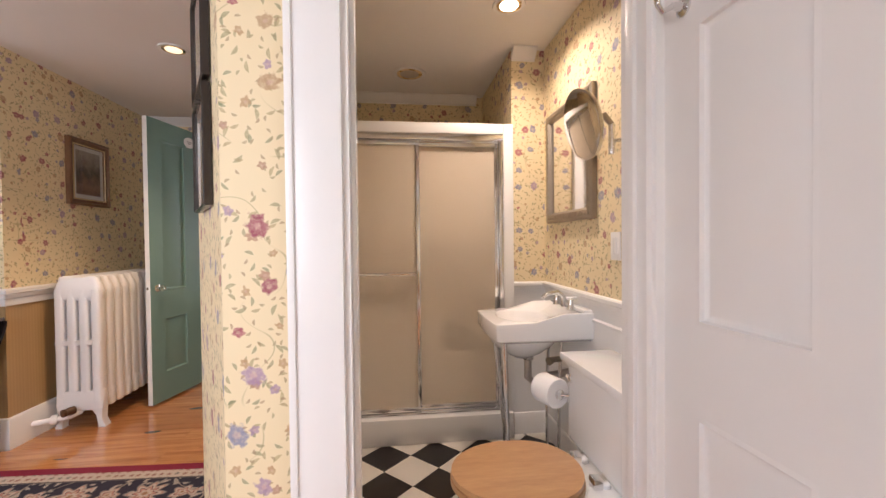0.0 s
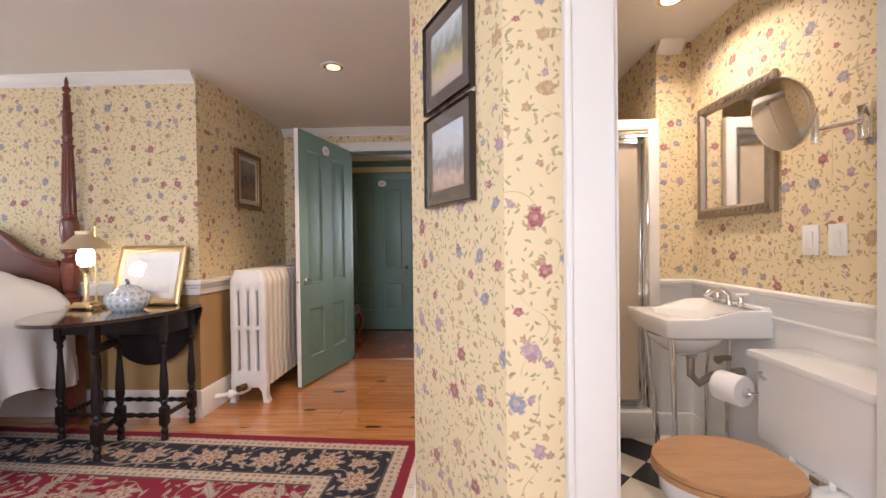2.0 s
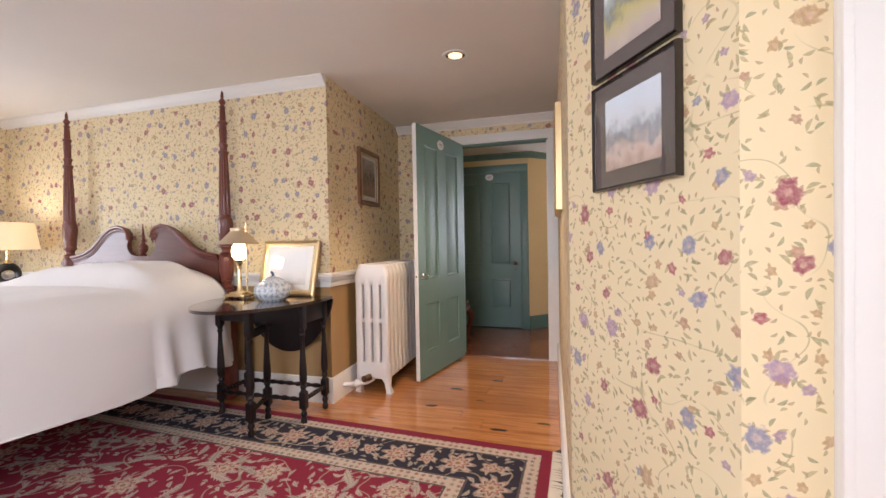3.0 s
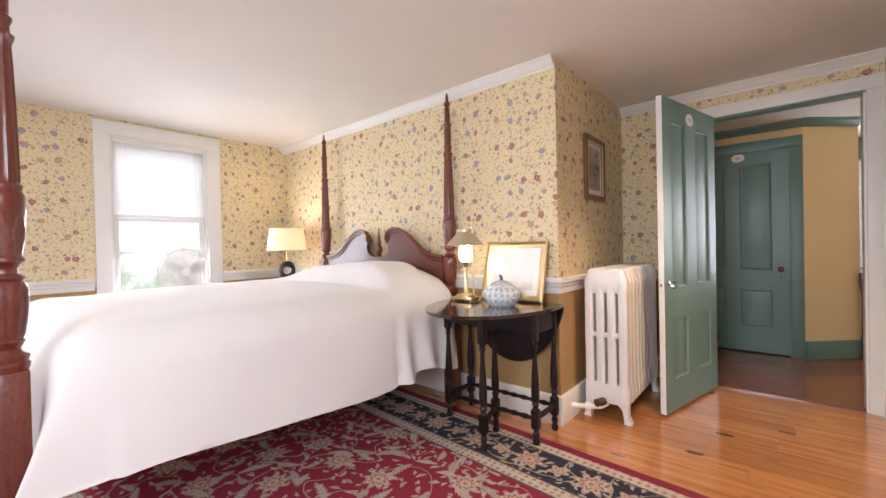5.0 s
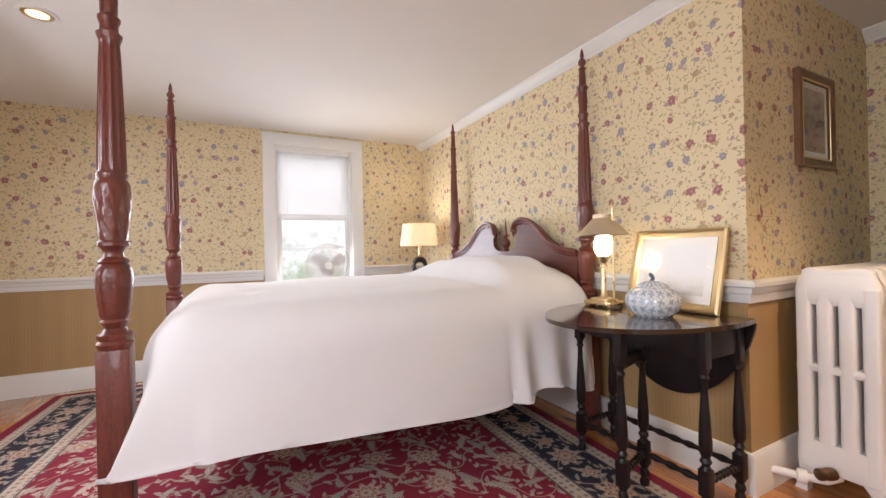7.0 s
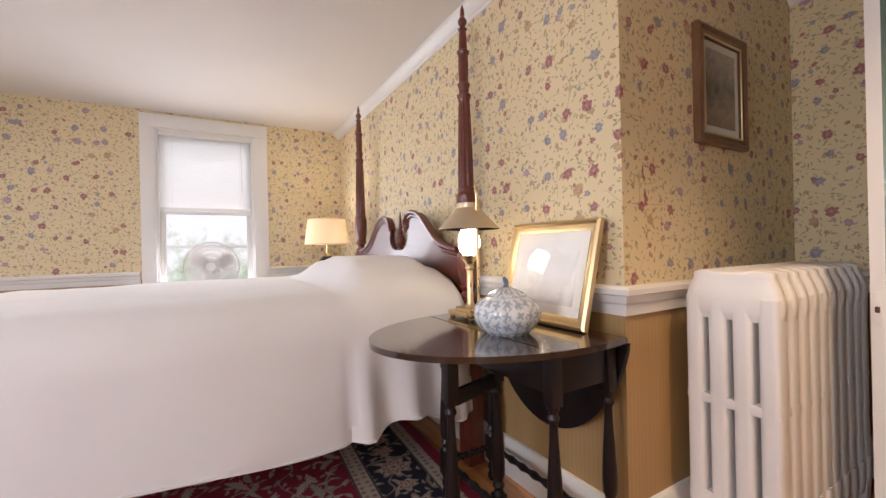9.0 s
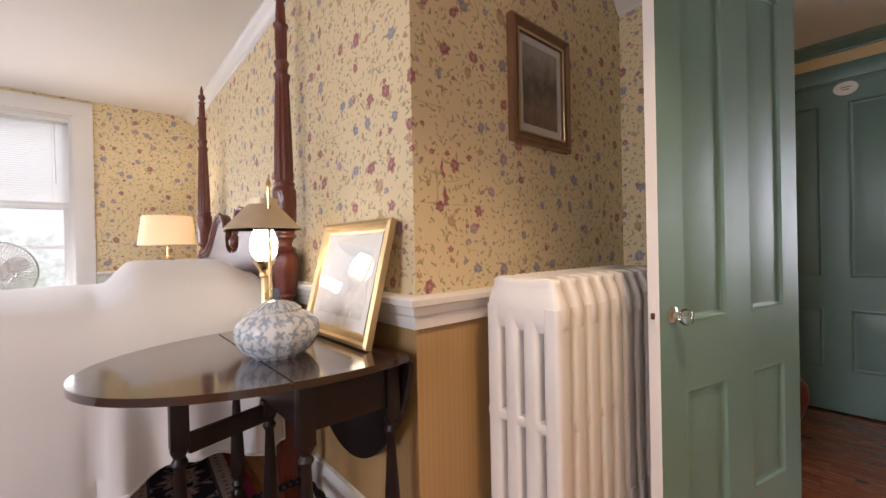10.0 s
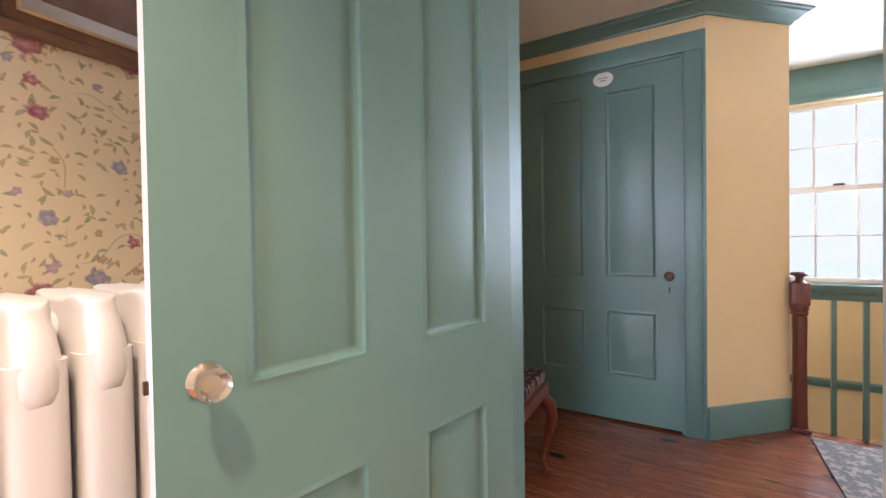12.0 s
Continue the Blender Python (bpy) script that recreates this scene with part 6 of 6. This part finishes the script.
mag = thing("shaving_mirror", (XBR, 1.36, 1.56), "round magnifying mirror on a folding chrome arm", "mirror")
DM = look((0.722, 1.48, 1.625), (0.722 - 0.95, 1.48 + 0.02, 1.625 - 0.25))
part("housing", lathe(((0.02, 0.040), (0.08, 0.036), (0.128, 0.016), (0.135, 0.004), (0.135, -0.006), (0.124, -0.012)), 48, DM), CHROME, mag)
part("glass", lathe(((0.120, -0.013), (0.124, -0.011)), 48, DM), MIRROR, mag)
part("wall_plate", boxed((XBR - 0.016, 1.335, 1.50), (XBR, 1.385, 1.62), 0.004), CHROME, mag)
part("arm", tube(((XBR - 0.012, 1.36, 1.565), (0.845, 1.445, 1.560), (0.83, 1.46, 1.56)), 0.007, 10), CHROME, mag)
part("elbow", tube(((0.83, 1.46, 1.51), (0.83, 1.46, 1.625)), [0.012, 0.012], 12), CHROME, mag)
part("forearm", tube(((0.83, 1.46, 1.625), (0.80, 1.455, 1.655), (0.755, 1.47, 1.645)), [0.011, 0.014, 0.016], 12), PEWTER, mag)
for y, lab in ((1.545, "white rocker switch plate on the wall"), (1.432, "white double outlet plate on the wall")):
    sw = thing("switch_plate", (XBR, y, 1.16), lab, "switch", "wall plates")
    part("plate", boxed((XBR - 0.006, y, 1.100), (XBR, y + 0.072, 1.217), 0.002), TRIM, sw)
    part("rocker", boxed((XBR - 0.010, y + 0.022, 1.125), (XBR - 0.006, y + 0.050, 1.192), 0.002), PORCELAIN, sw)

# ---- hall beyond the door ----
HC = 2.29
YW = 6.70                      # wall with the stair window
YH = 5.335
wall("hall_wall_north", (-2.75, YH), (-1.0, YH), 0.10, 0, HC, ((-2.012 + 2.75, -1.098 + 2.75, 0.0, 2.05),), ((0, 0),), (HALL_WALL,), 0, "pale yellow painted hall wall")
wall("hall_wall_angled", (-1.0, YH), (-0.594, 5.703), 0.10, 0, HC, (), ((0, 0),), (HALL_WALL,), 0, "pale yellow angled hall wall")
wall("hall_wall_stair", (-0.66, 5.70), (-0.66, YW), 0.10, -2.6, HC, (), ((0, 0),), (HALL_WALL,), 0, "pale yellow stairwell wall")
wall("hall_wall_window", (-0.70, YW), (2.0, YW), 0.12, -2.6, HC, ((-0.515 + 0.70, 0.71 + 0.70, 0.72, 2.035),), ((0, 0),), (HALL_WALL,), 0, "pale yellow stairwell wall below the window")
wall("hall_wall_east", (1.9, YW), (1.9, YD + 0.1), 0.10, -2.6, HC, (), ((0, 0),), (HALL_WALL,), 0, "pale yellow hall wall")
wall("hall_wall_west", (-2.75, YD + 0.1), (-2.75, YH), 0.10, 0, HC, (), ((0, 0),), (HALL_WALL,), 0, "pale yellow hall wall")
wall("hall_wall_south", (2.0, YD + 0.1), (XP + 0.12, YD + 0.1), 0.06, 0, HC, (), ((0, 0),), (HALL_WALL,), 0, "pale yellow hall wall")
wall("hall_wall_south_west", (XB - 0.12, YD + 0.1), (-2.85, YD + 0.1), 0.06, 0, HC, (), ((0, 0),), (HALL_WALL,), 0, "pale yellow hall wall")
slab("hall_ceiling", (-2.9, YD + 0.05, HC), (2.1, 6.9, HC + 0.1), CEILING, "white hall ceiling", "ceiling")
hall_floor = slab("hall_floor", (-2.8, YD + 0.06, -0.16), (1.95, 5.735, -0.022), GROUT, "red-brown polished pine hall floor", "floor")
# unseen slab, added so the bright backdrop does not show under the door
slab("door_gap_blocker", (-2.2, 5.50, -0.1), (-0.98, 5.56, 2.28), GROUT, "unseen dark slab added behind the hall door to block the backdrop's light", "wall")
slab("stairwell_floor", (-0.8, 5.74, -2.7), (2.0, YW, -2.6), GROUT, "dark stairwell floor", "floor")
HCROWN = ((0.0, 2.222), (0.010, 2.223), (0.013, 2.234), (0.028, 2.243), (0.044, 2.262), (0.060, 2.270), (0.064, 2.279), (0.076, 2.281), (0.078, HC), (0.0, HC))
trim("hall_crown_moulding", ((-2.75, YH), (-1.0, YH), (-0.594, 5.703), (-0.66, 5.78), (-0.66, YW - 0.01)), HCROWN, TEAL, "teal green painted crown moulding")
trim("hall_baseboard", ((-1.0, YH), (-0.594, 5.703)), ((0.0, 0.0), (0.018, 0.0), (0.018, 0.15), (0.010, 0.168), (0.0, 0.17)), TEAL, "tall teal green baseboard", "baseboard")
trim("hall_baseboard", ((-2.75, YH), (-2.118, YH)), ((0.0, 0.0), (0.018, 0.0), (0.018, 0.15), (0.010, 0.168), (0.0, 0.17)), TEAL, "tall teal green baseboard", "baseboard")
trim("stair_skirt", ((-0.60, YW), (1.9, YW)), ((0.0, -0.025), (0.016, -0.022), (0.020, 0.022), (0.008, 0.034), (0.0, 0.036)), TEAL, "teal band along the stairwell wall")
casing("hall_door_frame", -2.012, -1.098, 2.05, 0.098, YH, -1, TEAL, "teal green hall door casing", depth=0.09, lining=(TEAL, TEAL), stops=False)
hs = thing("hall_side_casing", (-1.589, YD + 0.1, 0), "teal green casing on the hall side of the door", "door frame", kind="structure")
for a, b in ((-1.69, -1.591), (-0.733, -0.64)):
    part("casing_leg", boxed((a, YD + 0.105, 0), (b, YD + 0.122, 2.115), 0.003), TEAL, hs)
part("casing_head", boxed((-1.69, YD + 0.105, 2.116), (-0.64, YD + 0.122, 2.215), 0.003), TEAL, hs)

hw = thing("hall_window", (0.10, YW, 0.72), "white multi-pane window with teal casing over the stairwell", "window", kind="structure")
WX0, WX1 = -0.515, 0.710
for a, b in ((WX0 - 0.10, WX0), (WX1, WX1 + 0.10)):
    part("window_casing", boxed((a, YW - 0.022, 0.70), (b, YW, 2.035), 0.003), TEAL, hw)
part("window_casing", boxed((WX0 - 0.10, YW - 0.024, 2.036), (WX1 + 0.10, YW, 2.285), 0.003), TEAL, hw)
part("casing_bead", boxed((WX0 - 0.10, YW - 0.036, 2.040), (WX1 + 0.10, YW - 0.024, 2.066), 0.004), TEAL, hw)
part("window_sill", boxed((WX0 - 0.12, YW - 0.06, 0.695), (WX1 + 0.12, YW + 0.10, 0.720), 0.004), TEAL, hw)
for z0, z1, zm, y in ((0.722, 1.425, 1.066, YW + 0.03), (1.385, 2.035, 1.719, YW + 0.065)):
    sash = part("sash", boxed((WX0, y, z0), (WX1, y + 0.03, z0 + 0.040), 0.003), TRIM, hw)
    part("sash_rail", boxed((WX0, y, z1 - 0.040), (WX1, y + 0.03, z1), 0.003), TRIM, sash)
    for a in (WX0, WX1 - 0.04):
        part("sash_stile", boxed((a, y, z0 + 0.040), (a + 0.04, y + 0.03, z1 - 0.040), 0.003), TRIM, sash)
    for k in range(1, 5):
        x = WX0 + 0.04 + k * 0.229
        part("muntin", boxed((x - 0.006, y + 0.006, z0 + 0.040), (x + 0.006, y + 0.024, z1 - 0.040), 0.002), TRIM, sash)
    part("muntin", boxed((WX0 + 0.04, y + 0.004, zm - 0.006), (WX1 - 0.04, y + 0.022, zm + 0.006), 0.002), TRIM, sash)
    pane = part("pane", boxed((WX0 + 0.04, y + 0.0135, z0 + 0.040), (WX1 - 0.04, y + 0.0165, z1 - 0.040)), PANE, sash)
    pane.visible_shadow = False
part("sash_lock", boxed((-0.155, YW + 0.012, 1.425), (-0.095, YW + 0.03, 1.440), 0.003), AGED, hw)

rail = thing("stair_railing", (-0.56, 5.70, 0), "teal stair railing with square balusters and dark newel post", "railing")
NP = Matrix.Translation((-0.558, 5.680, 0))
newel = part("newel_post", lathe(((0.036, 0.020), (0.034, 0.10), (0.032, 0.40), (0.034, 0.62), (0.030, 0.64)), 8, NP @ Matrix.Rotation(radians(22.5), 4, "Z")), MAHOGANY, rail, "dark mahogany newel post")
part("newel_base", boxed((-0.042, -0.042, 0.0), (0.042, 0.042, 0.022), 0.006, NP), MAHOGANY, newel)
part("newel_collar", lathe(((0.032, 0.635), (0.040, 0.645), (0.036, 0.658), (0.042, 0.675), (0.040, 0.690)), 20, NP), MAHOGANY, newel)
part("newel_head", boxed((-0.040, -0.040, 0.690), (0.040, 0.040, 0.812), 0.008, NP), MAHOGANY, newel)
part("newel_cap", lathe(((0.036, 0.812), (0.020, 0.822), (0.017, 0.838), (0.026, 0.848), (0.038, 0.853), (0.039, 0.862), (0.030, 0.869), (0.001, 0.871)), 24, NP), MAHOGANY, newel)
part("handrail", boxed((-0.52, 5.665, 0.760), (1.88, 5.735, 0.806), 0.014), TEAL, rail)
part("sub_rail", boxed((-0.52, 5.682, 0.722), (1.88, 5.718, 0.759), 0.003), TEAL, rail)
for k in range(18):
    x = -0.415 + k * 0.124
    part("baluster", boxed((x - 0.011, 5.689, 0.0), (x + 0.011, 5.711, 0.722), 0.002), TEAL, rail)

HR = Matrix.Translation((-0.06, 5.06, 0.0)) @ Matrix.Rotation(radians(-2), 4, "Z")
hrug = thing("hall_rug", (-0.06, 5.06, 0), "small faded grey patterned hall rug", "rug")
g = Nodes("faded_hall_rug")
uv = flat_uv(g)
x, y, a, b, c = g.scatter(uv, 14.0, 0.6)
f1, t1 = g.flower(x, y, 0.030, 4.0, 0.3)
col = g.mix(g.math("MULTIPLY", f1, 0.8), (0.16, 0.17, 0.18), (0.42, 0.36, 0.30))
x, y, a, b, c = g.scatter(uv, 30.0, 0.6)
col = g.mix(g.math("MULTIPLY", g.leaf(x, y, 0.015, 0.005), 0.8), col, (0.32, 0.24, 0.2))
part("woven_field", rug_mesh(0.49, 0.52, HR, "pile", None, 0.008, 12, 12), g.done(col, 0.9), hrug)

chair = thing("side_chair", (-1.87, 4.36, 0), "carved dark wooden chair with dark floral seat in the hall", "chair")
CH = Matrix.Translation((-1.875, 4.40, 0))
SEATCLOTH = Nodes("dark_floral_upholstery")
g = SEATCLOTH
p = g.coord()
x, y, a, b, c = g.scatter(p, 30.0, 0.8)
f1, t1 = g.flower(x, y, 0.014, 5.0, 0.3)
SEATCLOTH = g.done(g.mix(f1, (0.012, 0.010, 0.012), g.mix(b, (0.30, 0.05, 0.05), (0.25, 0.22, 0.14))), 0.9)
part("seat", boxed((-0.225, -0.215, 0.425), (0.225, 0.215, 0.485), 0.024, CH), SEATCLOTH, chair, "dark floral upholstered seat")
part("seat_frame", boxed((-0.235, -0.225, 0.370), (0.235, 0.225, 0.424), 0.008, CH), MAHOGANY, chair)
for sx in (1, -1):
    for sy in (1, -1):
        pts = [(0.205, 0.195, 0.37), (0.238, 0.222, 0.32), (0.245, 0.228, 0.26), (0.222, 0.210, 0.16), (0.205, 0.196, 0.08), (0.215, 0.204, 0.03), (0.235, 0.220, 0.008)]
        part("leg", tube([CH @ Vector((sx * a, sy * b, c)) for a, b, c in pts], [0.028, 0.030, 0.026, 0.018, 0.014, 0.016, 0.020], 12), MAHOGANY, chair)

# ---- floor pieces: boards and tiles ----
def boards(parent, regions, width, material, seed):
    rnd = random.Random(seed)
    meshes = {}
    row = 0
    y_end = max(r[3] for r in regions)
    y = min(r[2] for r in regions)
    while y < y_end - 0.01:
        yc = y + width / 2
        spans = [(r[0], r[1]) for r in regions if r[2] <= yc <= r[3]]
        for a, b in spans:
            x = a
            first = True
            while x < b - 0.02:
                ln = rnd.choice((1.4, 1.9, 2.4, 2.9)) * (rnd.uniform(0.4, 1.0) if first else 1.0)
                first = False
                e = min(b, x + ln)
                if b - e < 0.3:
                    e = b
                key = round((e - x) * 20)
                if key not in meshes:
                    h = (e - x) / 2 - 0.0006
                    w = width / 2 - 0.0009
                    bm = boxed((-h, -w, -0.02), (h, w, 0.0))
                    top = [ed for ed in bm.edges if all(v.co.z > -0.001 for v in ed.verts)]
                    bmesh.ops.bevel(bm, geom=top, offset=0.0006, segments=1, affect="EDGES")
                    meshes[key] = (mesh_of(bm, "board", material, False), e - x)
                me, true = meshes[key]
                ob = new("board", me)
                ob.parent = parent
                ob.matrix_basis = Matrix.Translation(((x + e) / 2, yc, rnd.uniform(-0.0006, 0.0))) @ Matrix.Diagonal(((e - x) / true, 1, 1, 1))
                x = e
        y += width
        row += 1


boards(floor, [(XW, XE, YS, 1.0), (XW, -0.58, 1.0001, YA), (XB, XP, YA + 0.0001, YD + 0.02)], 0.142, PINE, 5)
boards(hall_floor, [(-2.75, 1.9, YD + 0.12, 5.735)], 0.134, HALL_PINE, 8)

bath_floor = slab("bath_floor", (-0.60, YT + 0.10, -0.021), (1.0, YSH + 0.02, -0.006), GROUT, "black and cream diagonal checkerboard tile floor", "floor")
TS = 0.2
bm = boxed((-TS / 2 + 0.0008, -TS / 2 + 0.0008, -0.006), (TS / 2 - 0.0008, TS / 2 - 0.0008, 0.0))
bmesh.ops.bevel(bm, geom=[e for e in bm.edges if all(v.co.z > -0.001 for v in e.verts)], offset=0.001, segments=1, affect="EDGES")
tile_dark = mesh_of(bm, "tile", TILE_BLACK, False)
tile_light = tile_dark.copy()
tile_light.materials.clear()
tile_light.materials.append(TILE_WHITE)
hd = TS / math.sqrt(2)
for i in range(-14, 15):
    for j in range(-14, 15):
        cx = 0.076 + (i - j) * hd + hd
        cy = 2.22 + (i + j) * hd
        if -0.66 < cx < 1.02 and YT + 0.02 < cy < YSH + 0.02:
            ob = new("tile", tile_dark if (i + j) % 2 == 0 else tile_light)
            ob.parent = bath_floor
            ob.matrix_basis = Matrix.Translation((cx, cy, 0)) @ Matrix.Rotation(radians(45), 4, "Z")
